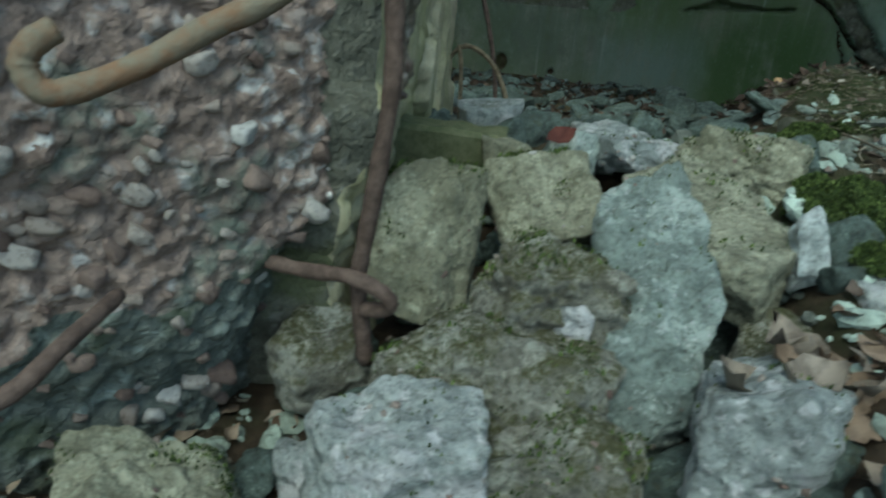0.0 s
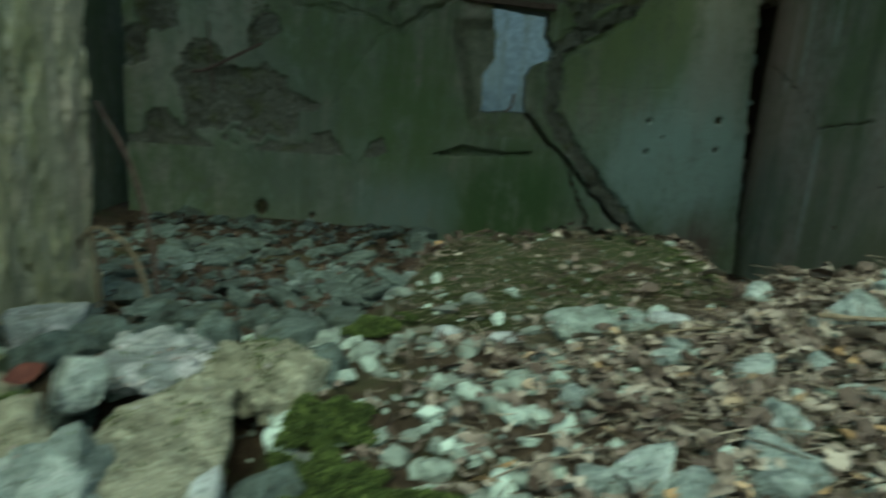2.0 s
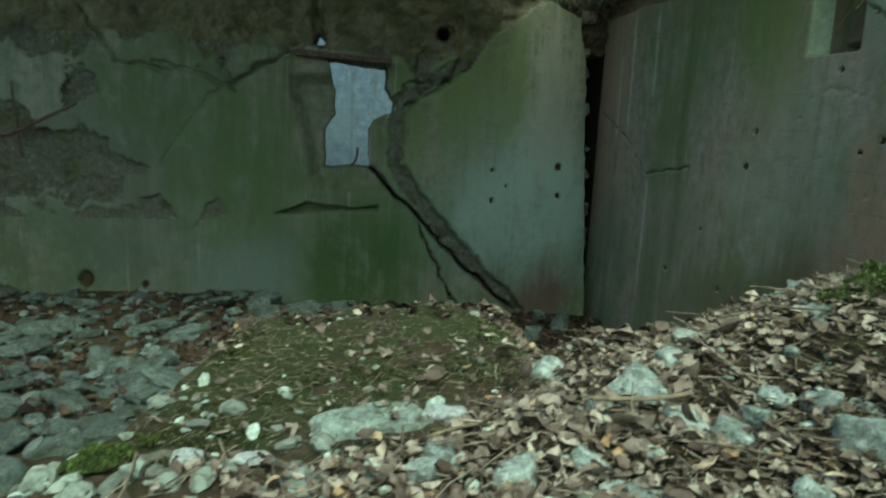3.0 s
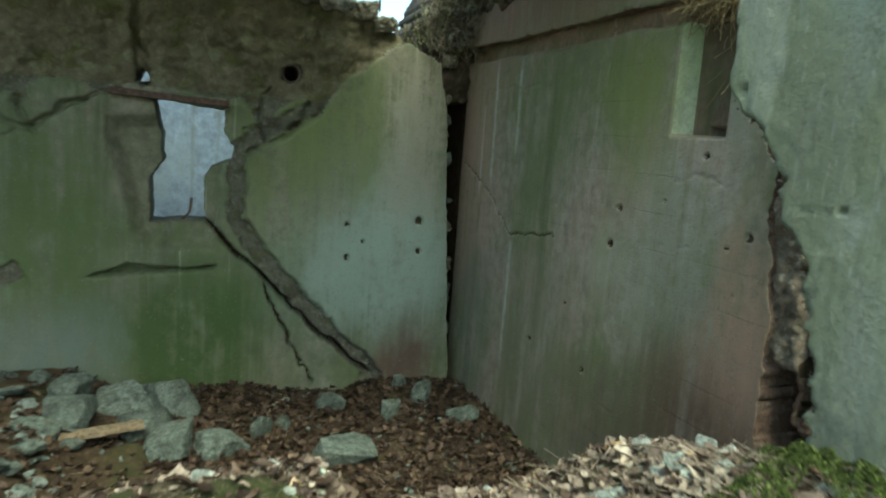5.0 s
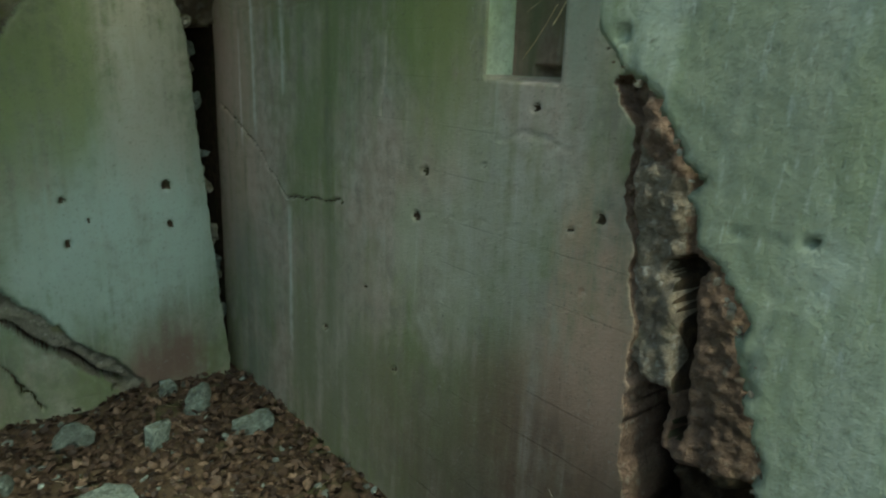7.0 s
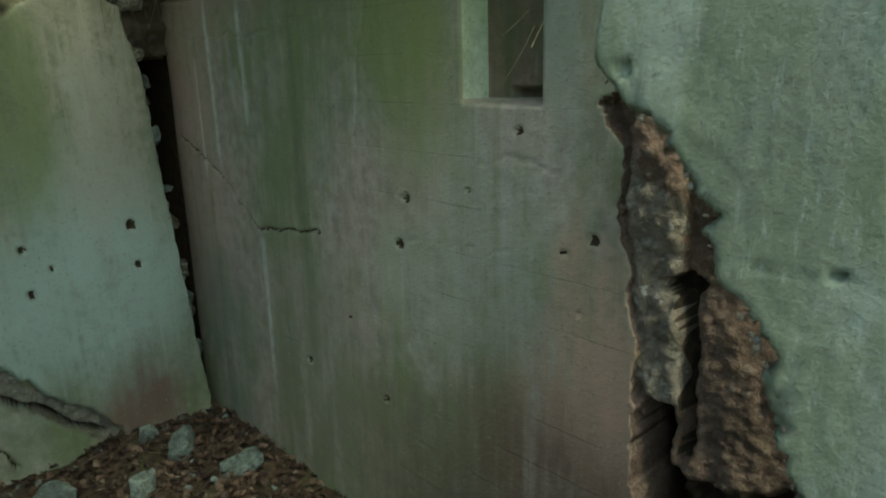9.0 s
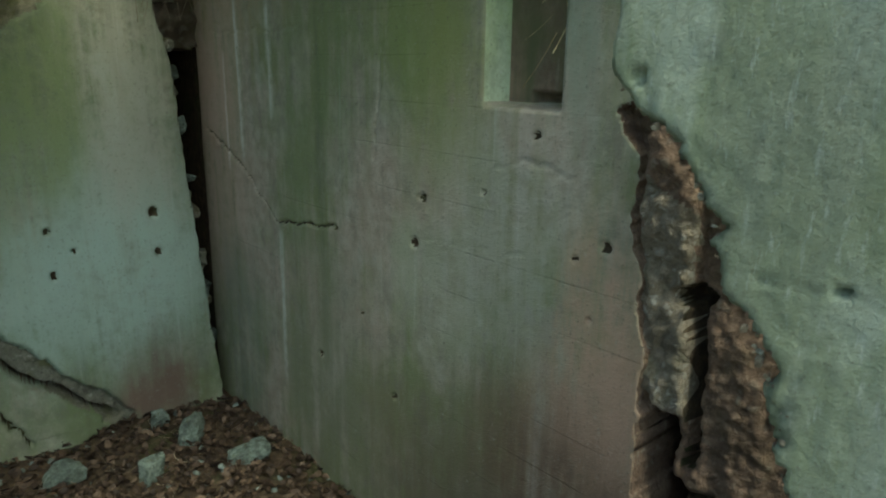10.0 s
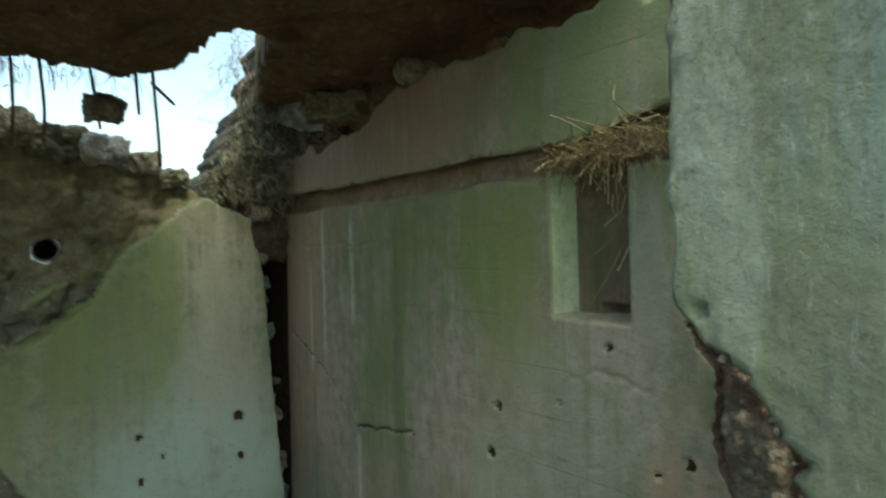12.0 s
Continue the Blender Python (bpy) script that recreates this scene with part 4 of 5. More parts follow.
def roof_inside(u, v):
    far = np.interp(u, [1.5, 2.7, 2.93, 3.02, 3.2, 3.4, 3.65, 3.9, 5.2], [7.5, 7.45, 7.2, 6.8, 6.3, 6.4, 7.6, 8.3, 8.4]) + wobble(u, u * 0, 101, 0.25, 3.0) + wobble(u, u * 0, 104, 0.12, 9.0)
    return np.minimum(far - v, v - 4.3 - wobble(u, u * 0, 102, 0.3, 2))


ceiling = tagged(new("ceiling", relief("ceiling", (0, 0, 4.22), (1, 0, 0.01), (0, 1, -0.01), (0, 0, -1), -3.1, 5.2, 1.6, 8.6, 0.03,
                                       lambda u, v: 0.16 * fbm(u * 2, v * 2, 0.0, 5, 103) + 0.05 * pebbles(u * 6, v * 6, 0.0, 105), roof_inside, 0.5, [ROOF_EARTH])), "earthy brown broken concrete roof slab", "ceiling", kind="structure")


def ground_height(x, y):
    return height(x, y) + 0.05 * fbm(x * 2.5, y * 2.5, 0.0, 4, 111) + 0.02 * fbm(x * 14, y * 14, 0.0, 3, 112)


def ground_mesh():
    xs, ys = np.arange(-3.0, 5.0, 0.03), np.arange(-3.0, 8.6, 0.03)
    X, Y = np.meshgrid(xs, ys, indexing="ij")
    Z = ground_height(X, Y)
    n, m = X.shape
    ids = np.arange(n * m).reshape(n, m)
    f = np.stack([ids[:-1, :-1], ids[1:, :-1], ids[1:, 1:], ids[:-1, 1:]], -1).reshape(-1, 4)
    return mesh_of("ground", np.stack([X, Y, Z], -1).reshape(-1, 3), f, [SOIL_AND_SHADE])


tagged(new("ground_mound", ground_mesh()), "dark soil mound of collapsed debris", "ground", kind="structure")
plain_wall("ground", (-400, -400, -1.3), (400, 400, -0.3), SOIL_AND_SHADE, "forest floor around the ruin")["category"] = "ground"


# ---- the near block ----
def block_inside(u, v):
    right = np.interp(v, [0.5, 0.75, 0.95, 1.15, 1.3, 2.2], [0.8, 0.84, 0.9, 1.12, 1.22, 1.3]) + wobble(v, v * 0, 121, 0.1, 5)
    low = np.interp(u, [-0.2, 0.3, 0.6, 0.8, 1.1], [0.45, 0.48, 0.52, 0.62, 0.9]) + wobble(u, u * 0, 122, 0.08, 6)
    return np.minimum(np.minimum(right - u, v - low), 2.0 + wobble(u, u * 0, 123, 0.2, 3) - v)


def block_depth(u, v):
    e = block_inside(u, v)
    d = 0.05 * fbm(u * 3, v * 3, 0.0, 4, 124) - 0.1 * step(0.16, 0.0, e)
    d = d + pebbles(u * 24 + 0.6 * v * 24 * 0.5, v * 36 - u * 10, 0.0, 125) * 0.018 + pebbles(u * 55, v * 70, 0.0, 126) * 0.008 + 0.012 * fbm(u * 40, v * 40, 0.0, 3, 129)
    return d - 0.06 * step(0.95, 0.8, v + wobble(u, v, 127, 0.1, 4))


def block_which(u, v):
    foot = v + 0.12 * fbm(u * 5, v * 5, 0.0, 4, 128) < 0.93 + 0.12 * u
    return np.where(foot, 2, u > 0.98 + 0.2 * fbm(u * 4, v * 4, 0.0, 4, 120))


block = tagged(new("concrete_block", relief("concrete_block", (-1.0, 0.42, 0), (0.508, 0.861, 0), (0, 0, 1), (0.861, -0.508, 0), -0.3, 1.3, 0.3, 2.1, 0.0085, block_depth, block_inside, 0.45,
                                    [BLOCK_FACE, RETURN_TAN, BLOCK_FOOT], block_which)), "huge broken concrete block with exposed pebbles", "concrete block")


# ---- the mossy slab ----
SLAB_DROP = 0.05

def slab_inside(u, v):
    return inside_poly(u, v, [(0.72, 2.5), (1.4, 2.35), (2.05, 2.7), (2.12, 3.2), (1.98, 3.7), (1.4, 3.86), (0.85, 3.72), (0.62, 3.1)]) + wobble(u, v, 131, 0.12, 4)


def slab_depth(u, v):
    e = slab_inside(u, v)
    return 0.05 * fbm(u * 3, v * 3, 0.0, 4, 132) + 0.015 * fbm(u * 16, v * 16, 0.0, 3, 133) - 0.1 * step(0.14, 0.0, e) * step(2.7, 3.1, v)


tagged(new("fallen_slab", relief("fallen_slab", (0, 0, 1.0 - SLAB_DROP), (1, 0, 0.06), (0, 1, 0.035), (-0.06, -0.035, 1), 0.4, 2.4, 2.1, 4.0, 0.018, slab_depth, slab_inside, 0.45,
                                 [MOSSY_SLAB, BROKEN_GREY])), "fallen concrete slab covered in moss and needles", "slab")


# ---- rubble by the entrance ----
stone("concrete_lump", -0.37, 1.38, 0.97, 0.24, 0.15, 0.35, 12, STONE_YELLOW, "yellowish squared concrete lump leaning on the rubble", 11, (-36, 4), 6, 0.018, 8)
stone("concrete_lump", -0.14, 1.7, 0.99, 0.27, 0.13, 0.27, 20, STONE_YELLOW, "greenish wedge of concrete leaning on the rubble", 12, (-48, -14), 6, 0.018, 9)
stone("rubble_stone", -0.1, 1.3, 0.92, 0.24, 0.2, 0.22, 20, STONE_MOSSY, "knobbly white stone with dark dry moss", 13, (0, 0), 6, 0.05)
stone("long_stone", 0.14, 1.37, 0.905, 0.21, 0.58, 0.2, 2, STONE_BLUE, "long bluish-grey stone lying among the rubble", 14, (36, 0), 6, 0.03, 8)
stone("concrete_lump", 0.28, 1.7, 0.96, 0.3, 0.7, 0.17, 14, STONE_YELLOW, "broad tan-grey concrete lump with squared edge", 15, (4, 0), 6, 0.018, 8)
stone("concrete_plate", 0.06, 2.2, 1.0, 0.34, 0.3, 0.1, 35, STONE_PALE, "flat grey concrete plate sloping over the rubble", 16, (-12, 8), 6, 0.016, 8)
stone("rubble_stone", 0.4, 2.15, 1.03, 0.34, 0.24, 0.18, -10, STONE_YELLOW, "coarse yellowish-grey lump on the rubble", 17, (-16, 0), 6, 0.04)
stone("quartz_stone", 0.455, 1.5, 1.04, 0.06, 0.05, 0.17, 10, QUARTZ, "upright white quartz splinter", 18, (-14, -8), 5, 0.015, 10)
stone("rubble_block", -0.14, 1.1, 0.79, 0.44, 0.26, 0.3, 8, STONE_MOSSY, "big mossy stone block in the rubble", 19, (-14, 3), 6, 0.03, 10)
stone("rubble_block", -0.26, 0.86, 0.73, 0.31, 0.2, 0.3, 14, STONE_PALE, "whitish lichen-covered block in the rubble", 20, (-8, 0), 6, 0.025, 9)
stone("rubble_stone", 0.03, 0.94, 0.72, 0.22, 0.18, 0.26, -6, STONE_MOSSY, "grey pitted stone with moss", 21, (0, 0), 6, 0.03)
stone("rubble_block", 0.33, 1.07, 0.83, 0.23, 0.3, 0.3, -12, STONE_PALE, "pale grey block with white lichen spots", 22, (-12, 6), 6, 0.022, 9)
stone("rubble_stone", -0.43, 2.42, 0.98, 0.2, 0.17, 0.22, 10, STONE_PALE, "rounded grey stone at the foot of the pier", 23, (0, 0), 5, 0.02)
stone("rubble_stone", -0.28, 1.93, 1.02, 0.13, 0.1, 0.09, 0, STONE_YELLOW, "small yellowish stone behind the rubble", 24, (0, 0), 5, 0.012)
stone("rubble_block", -0.66, 0.74, 0.64, 0.34, 0.22, 0.2, 22, STONE_YELLOW, "yellowish mossy lump under the block", 25, (0, 0), 6, 0.03)
stone("rubble_block", 0.76, 1.31, 0.96, 0.34, 0.26, 0.18, -18, STONE_BLUE, "bluish flat-topped stone beside dry leaves", 26, (-10, 4), 6, 0.016, 8)
stone("rubble_block", 1.02, 1.4, 0.98, 0.28, 0.26, 0.18, 12, STONE_BLUE, "pale bluish stone beside dry leaves", 27, (-8, 0), 6, 0.018, 8)
stone("rubble_stone", 0.42, 1.36, 0.82, 0.18, 0.17, 0.16, 30, STONE_MOSSY, "dull mossy stone in a gap of the rubble", 28, (0, 0), 5, 0.02)
stone("rubble_stone", 0.62, 1.44, 0.96, 0.16, 0.1, 0.1, 30, STONE_PALE, "small pale stone by the moss", 29, (0, 0), 5, 0.015)
stone("rubble_stone", -0.01, 1.22, 0.92, 0.08, 0.06, 0.07, 10, STONE_PALE, "small white stone between blocks", 30, (0, 0), 5, 0.012)
stone("rubble_stone", -0.52, 1.15, 0.74, 0.2, 0.16, 0.18, 40, STONE_MOSSY, "dark green stone in the cavity", 31, (0, 0), 5, 0.02)
stone("rubble_stone", -0.44, 0.92, 0.66, 0.14, 0.12, 0.12, 15, STONE_PALE, "small grey stone under the block", 32, (0, 0), 5, 0.014)
stone("rubble_stone", 0.0, 2.3, 0.98, 0.26, 0.2, 0.16, 50, STONE_PALE, "grey rubble stone behind the plate", 33, (0, 0), 5, 0.02)
stone("rubble_stone", -0.12, 2.05, 1.0, 0.12, 0.16, 0.16, 35, STONE_BLUE, "grey stone splinter standing in the rubble", 34, (-20, 20), 5, 0.012)
stone("rubble_stone", 0.66, 2.25, 1.02, 0.12, 0.1, 0.07, 10, QUARTZ, "white stone by the moss", 35, (0, 0), 5, 0.012)
stone("rubble_stone", 1.58, 1.72, 0.99, 0.22, 0.17, 0.13, 30, STONE_BLUE, "greenish-grey stone among dry leaves", 36, (0, 8), 5, 0.015)
stone("flat_stone", 1.38, 2.57, 1.13, 0.4, 0.15, 0.06, 8, SLATE_PALE, "flat pale stone set in the mossy litter", 37, (8, 0), 6, 0.012, 10)
stone("flat_stone", 1.62, 2.58, 1.15, 0.15, 0.07, 0.045, 0, QUARTZ, "small white flat stone set in the litter", 38, (0, 0), 5, 0.008)
stone("rubble_stone", 2.27, 2.6, 1.2, 0.16, 0.2, 0.12, 20, STONE_BLUE, "greenish mottled stone among leaves", 39, (24, 8), 5, 0.014)
stone("rubble_block", 2.72, 2.12, 1.15, 0.24, 0.26, 0.34, 24, STONE_BLUE, "squared greenish stone block in the leaves", 40, (-6, 4), 6, 0.016, 7)
stone("rubble_stone", 2.62, 2.84, 1.24, 0.22, 0.17, 0.14, 14, STONE_MOSSY, "rounded mossy stone on the leaf mound", 41, (0, 0), 5, 0.016)
stone("rubble_stone", 2.05, 2.1, 1.12, 0.2, 0.1, 0.07, -8, STONE_BLUE, "flat greenish stone among leaves", 43, (10, 0), 5, 0.01)
stone("rubble_stone", 2.2, 1.95, 1.1, 0.2, 0.14, 0.1, 30, STONE_PALE, "mottled stone half under leaves", 44, (0, 0), 5, 0.012)
stone("rubble_stone", 2.08, 3.02, 1.15, 0.09, 0.06, 0.05, 0, QUARTZ, "small white stone at the slab's end", 45, (0, 0), 5, 0.008)
stone("rubble_stone", 0.88, 2.42, 1.1, 0.09, 0.06, 0.04, 0, QUARTZ, "small white oval pebble on the litter", 46, (0, 0), 4, 0.004)
stone("rubble_stone", 1.06, 2.38, 1.12, 0.1, 0.04, 0.03, 12, QUARTZ, "small long white pebble on the litter", 47, (0, 0), 4, 0.004)

# stones on the far floor
for i, (x, y, w, h, t) in enumerate(((1.29, 7.2, 0.3, 0.36, 20), (0.86, 7.25, 0.5, 0.16, 5), (0.5, 7.15, 0.3, 0.24, 60), (1.66, 6.5, 0.36, 0.2, 30), (1.3, 6.5, 0.36, 0.2, -20), (2.62, 6.45, 0.46, 0.16, 10),
                                     (1.98, 6.75, 0.17, 0.2, 40), (2.66, 7.5, 0.26, 0.12, 0), (3.14, 7.05, 0.17, 0.2, 30), (3.56, 7.42, 0.2, 0.22, 50), (3.78, 6.88, 0.28, 0.14, -10), (1.12, 6.8, 0.38, 0.18, 30),
                                     (0.58, 6.7, 0.3, 0.26, 10), (2.2, 7.1, 0.14, 0.1, 70), (3.4, 7.75, 0.12, 0.16, 0))):
    stone("floor_stone", x, y, height_at(x, y) + h * 0.3, w, w * 0.7, h, t, STONE_GREEN, "pale green-grey concrete piece on the bunker floor", 60 + i, ((i * 37) % 40 - 20, (i * 53) % 40 - 20), 5, 0.014, 9, "pieces on the floor")


def timber(name, lo, way, w, h, mat, label):
    """A weathered squared timber from lo along way."""
    lo, way = Vector(lo), Vector(way)
    n = 24
    side = way.cross(Vector((0, 0, 1))).normalized()
    up = side.cross(way).normalized()
    verts, faces = [], []
    for i in range(n):
        c = lo + way * (i / (n - 1))
        for a, b in ((-1, -0.8), (-0.8, -1), (0.8, -1), (1, -0.8), (1, 0.8), (0.8, 1), (-0.8, 1), (-1, 0.8)):
            k = 1 + 0.12 * noise.noise(Vector((c.x * 9 + a, c.y * 9 + b, i * 0.3)))
            verts.append(c + side * a * w / 2 * k + up * b * h / 2 * k)
        if i:
            for k in range(8):
                j = (k + 1) % 8
                faces.append(((i - 1) * 8 + k, (i - 1) * 8 + j, i * 8 + j, i * 8 + k))
    faces += [tuple(range(8))[::-1], tuple(range((n - 1) * 8, n * 8))]
    return tagged(new(name, mesh_of(name, [tuple(v) for v in verts], faces, [mat], None, False)), label, "timber")


timber("mossy_timber", (-0.72, 1.93, 1.02), (0.42, 0.06, -0.02), 0.12, 0.15, MOSSY_WOOD, "short mossy timber lying behind the rubble")
timber("plank", (0.5, 6.45, 0.16), (0.6, 0.16, 0.02), 0.12, 0.04, WOOD, "weathered plank on the bunker floor")
timber("lintel_timber", (0.7, 7.8, 2.69), (0.98, -0.02, -0.04), 0.1, 0.06, RUST, "rusty steel lintel over the embrasure")
timber("ledge_stick", (3.82, 3.62, 1.05), (-0.12, -0.25, 0.12), 0.035, 0.02, WOOD, "pale wooden stick by the torn corner")

# ---- bars and roots ----
def under(owner, *parts):
    for p in parts:
        p.parent = owner
        for key in ("category", "group"):
            if key in p:
                del p[key]


def pebble_parts(owner, count, seed, spot, sizes, mat):
    """Pebbles bedded in a broken face, each a part of it."""
    shapes = [mesh_of("pebble", *stone_shape(1.0, 0.8, 0.62, 400 + seed + k, 3, 0.0, 10), [mat]) for k in range(8)]
    rnd = random.Random(seed)
    for k in range(count):
        p, turn = spot(rnd)
        s = sizes[0] + (sizes[1] - sizes[0]) * rnd.random() ** 2
        ob = new("pebble", shapes[k % 8])
        ob.parent = owner
        ob.matrix_basis = Matrix.Translation(p) @ pose(0, 0, 0, rnd.gauss(0, 30), 25 + rnd.gauss(0, 25), turn + rnd.gauss(0, 20)) @ Matrix.Scale(s, 4)


def on_block(r):
    while True:
        u, v = r.uniform(-0.25, 1.2), r.uniform(0.5, 1.9)
        if block_inside(np.array([u]), np.array([v]))[0] > 0.04:
            d = float(block_depth(np.array([u]), np.array([v]))[0])
            return Vector((-1.0 + 0.508 * u + 0.861 * d, 0.42 + 0.861 * u - 0.508 * d, v)), 59


def on_wall_rim(r):
    v = r.uniform(1.6, 2.72)
    e = float(c_edge(np.array([v]))[0]) - r.random() ** 2 * 0.05
    return Vector((3.61 + r.uniform(-0.008, 0.03), e, v)), 0


pebble_parts(block, 300, 1, on_block, (0.018, 0.058), PEBBLE)
pebble_parts(wall_near, 110, 2, on_wall_rim, (0.007, 0.022), RIM_PEBBLE)

under(block, bar("rusty_bar", [(-0.38, 1.1, 1.75), (-0.37, 1.1, 1.55), (-0.365, 1.1, 1.39), (-0.38, 1.1, 1.25), (-0.41, 1.1, 1.06), (-0.42, 1.1, 0.97), (-0.4, 1.1, 0.8)], 0.017, RUST, "rusty upright steel bar beside the block", "steel bar"))
under(block, bar("rusty_bar", [(-0.68, 1.12, 0.99), (-0.61, 1.08, 1.0), (-0.51, 1.07, 1.0), (-0.42, 1.06, 1.01), (-0.35, 1.06, 0.985), (-0.35, 1.07, 0.95), (-0.4, 1.08, 0.935)], 0.016, RUST, "rusty bent steel bar poking from the block", "steel bar"))
under(block, bar("hooked_bar", [(-0.54, 0.58, 1.49), (-0.555, 0.56, 1.475), (-0.561, 0.553, 1.455), (-0.55, 0.556, 1.432), (-0.529, 0.576, 1.431), (-0.481, 0.622, 1.455), (-0.423, 0.671, 1.495), (-0.363, 0.71, 1.532), (-0.3, 0.8, 1.62)], 0.0145, ORANGE_RUST, "hooked reinforcing bar with yellowish rust", "steel bar", 0.05))
under(block, bar("thin_bar", [(-0.66, 0.42, 1.07), (-0.61, 0.5, 1.09), (-0.59, 0.56, 1.12), (-0.6, 0.68, 1.13)], 0.012, RUST, "grey steel bar sticking out of the block", "steel bar", 0.05))
under(wall_north, bar("wall_bar", [(-1.98, 7.5, 1.75), (-1.83, 7.5, 1.78), (-1.55, 7.48, 1.92), (-1.24, 7.46, 2.08)], 0.017, RUST, "bent rusty bar on the far wall", "steel bar"))
under(wall_north, bar("wall_bar", [(-1.82, 7.52, 2.25), (-1.8, 7.5, 2.0), (-1.76, 7.52, 1.55)], 0.012, RUST, "thin rusty upright bar on the far wall", "steel bar"))
bar("root_stick", [(-0.93, 3.7, 1.65), (-0.8, 3.7, 1.42), (-0.72, 3.68, 1.22), (-0.64, 3.65, 0.9), (-0.62, 3.62, 0.6)], 0.012, RUST, "thin dark bar hanging beside the pier", "steel bar")
bar("root_stick", [(-0.86, 3.35, 0.95), (-0.82, 3.32, 1.05), (-0.73, 3.3, 1.12), (-0.61, 3.3, 1.06), (-0.53, 3.28, 0.94), (-0.48, 3.25, 0.8)], 0.011, WOOD, "arched grey stick at the pier's foot", "stick")
bar("root_stick", [(-0.77, 3.3, 1.12), (-0.75, 3.3, 1.0), (-0.74, 3.3, 0.7)], 0.01, WOOD, "upright grey stick at the pier's foot", "stick")
bar("hook", [(1.2, 8.2, 1.48), (1.27, 8.2, 1.55), (1.34, 8.2, 1.62), (1.36, 8.2, 1.76)], 0.013, RUST, "black hooked wire on the embrasure sill", "wire")
for k, pts in enumerate(([(2.05, 7.4, 4.2), (2.06, 7.42, 3.9), (2.05, 7.45, 3.64)], [(2.2, 7.4, 4.25), (2.23, 7.44, 3.9), (2.22, 7.45, 3.67)], [(2.76, 7.4, 4.25), (2.79, 7.45, 3.9)], [(2.86, 7.35, 4.25), (2.9, 7.42, 3.85), (2.92, 7.45, 3.55)],
                         [(2.86, 7.4, 4.12), (3.03, 7.5, 4.0)], [(1.7, 7.4, 4.25), (1.74, 7.45, 3.8)], [(2.5, 7.5, 4.2), (2.56, 7.55, 3.8)])):
    bar("hanging_bar", pts, 0.011, RUST, "rusty bar hanging from the broken roof", "steel bar", 0.15, "hanging bars")
stone("hanging_lump", 2.58, 7.52, 3.93, 0.22, 0.18, 0.16, 20, STONE_MOSSY, "concrete lump hanging on a rusty bar", 90, (20, 0), 5, 0.03)
for k, (x, s) in enumerate(((2.0, 0.36), (2.28, 0.42), (2.62, 0.34), (2.88, 0.26), (3.1, 0.2), (1.6, 0.4), (1.2, 0.3))):
    stone("roof_rubble", x, 8.0 + 0.06 * (k % 2), float(a_top(x)) + s * 0.12, s, s * 0.8, s * 0.6, k * 47, (STONE_MOSSY, BROKEN_GREY, STONE_PALE)[k % 3], "broken concrete piece lying on the wall's top", 91 + k, ((k * 31) % 40 - 20, 0), 5, 0.04, 12, "rubble on the wall top")
for k, (x, y, z, s) in enumerate(((3.6, 8.15, 3.72, 0.16), (3.9, 8.12, 3.5, 0.2), (3.82, 8.12, 3.28, 0.18), (4.0, 8.05, 4.2, 0.24), (4.15, 7.9, 4.12, 0.34))):
    stone("bank_stone", x, y, z, s, s * 0.8, s * 0.7, k * 53, (STONE_YELLOW, STONE_PALE, STONE_MOSSY)[k % 3], "concrete lump stuck in the earth bank", 105 + k, ((k * 31) % 40 - 20, 0), 5, 0.03, 12, "lumps in the bank")
for k, (y, z, s) in enumerate(((6.1, 4.03, 0.22), (6.5, 3.98, 0.14), (7.0, 4.02, 0.2), (5.3, 3.98, 0.12), (7.4, 4.08, 0.3), (6.8, 3.95, 0.1))):
    stone("ledge_stone", 4.3 - 0.05 * (y - 4.4), y, z, s, s, s * 0.75, k * 61, (STONE_YELLOW, BROKEN_BROWN)[k % 2], "loose concrete lump on the wall's upper edge", 120 + k, (0, 0), 5, 0.02, 12, "lumps on the upper edge")
rnd = random.Random(410)
for k in range(18):
    z = 0.5 + 2.5 * k / 17 + rnd.uniform(-0.06, 0.06)
    x = float(np.interp(z, [0.1, 1.28, 2.0, 2.7, 3.16], [3.98, 3.88, 3.83, 3.79, 3.7]))
    w = rnd.uniform(0.06, 0.13)
    stone("joint_rubble", x + rnd.uniform(0.0, 0.05), 8.12 + rnd.uniform(-0.04, 0.15), z, w, w, w * rnd.uniform(0.7, 1.4), rnd.uniform(0, 360), (STONE_GREEN, STONE_MOSSY, BROKEN_GREY)[k % 3], "broken concrete bit wedged in the wall joint", 430 + k, (rnd.gauss(0, 20), rnd.gauss(0, 20)), 4, 0.02, 10, "bits in the wall joint")


def pipe_end():
    verts, faces = [], []
    for y in (8.12, 8.3):
        for r in (0.092, 0.075):
            for k in range(20):
                a = 2 * math.pi * k / 20
                verts.append((2.24 + r * math.cos(a), y, 3.0 + r * math.sin(a)))
    for k in range(20):
        j = (k + 1) % 20
        faces += [(k, j, 20 + j, 20 + k), (20 + k, 20 + j, 60 + j, 60 + k), (40 + k, 60 + k, 60 + j, 40 + j), (k, 40 + k, 40 + j, j)]
    faces.append(tuple(range(60, 80)))
    return mesh_of("pipe_end", verts, faces, [PIPE])


under(wall_north, tagged(new("pipe_end", pipe_end()), "short clay pipe set through the far wall"))


# ---- litter ----
def surface(x, y):
    g = ground_height(x, y)
    s = 1.0 - SLAB_DROP + 0.06 * x + 0.035 * y + slab_depth(x, y)
    return np.where(slab_inside(x, y) > 0.02, np.maximum(g, s), g)


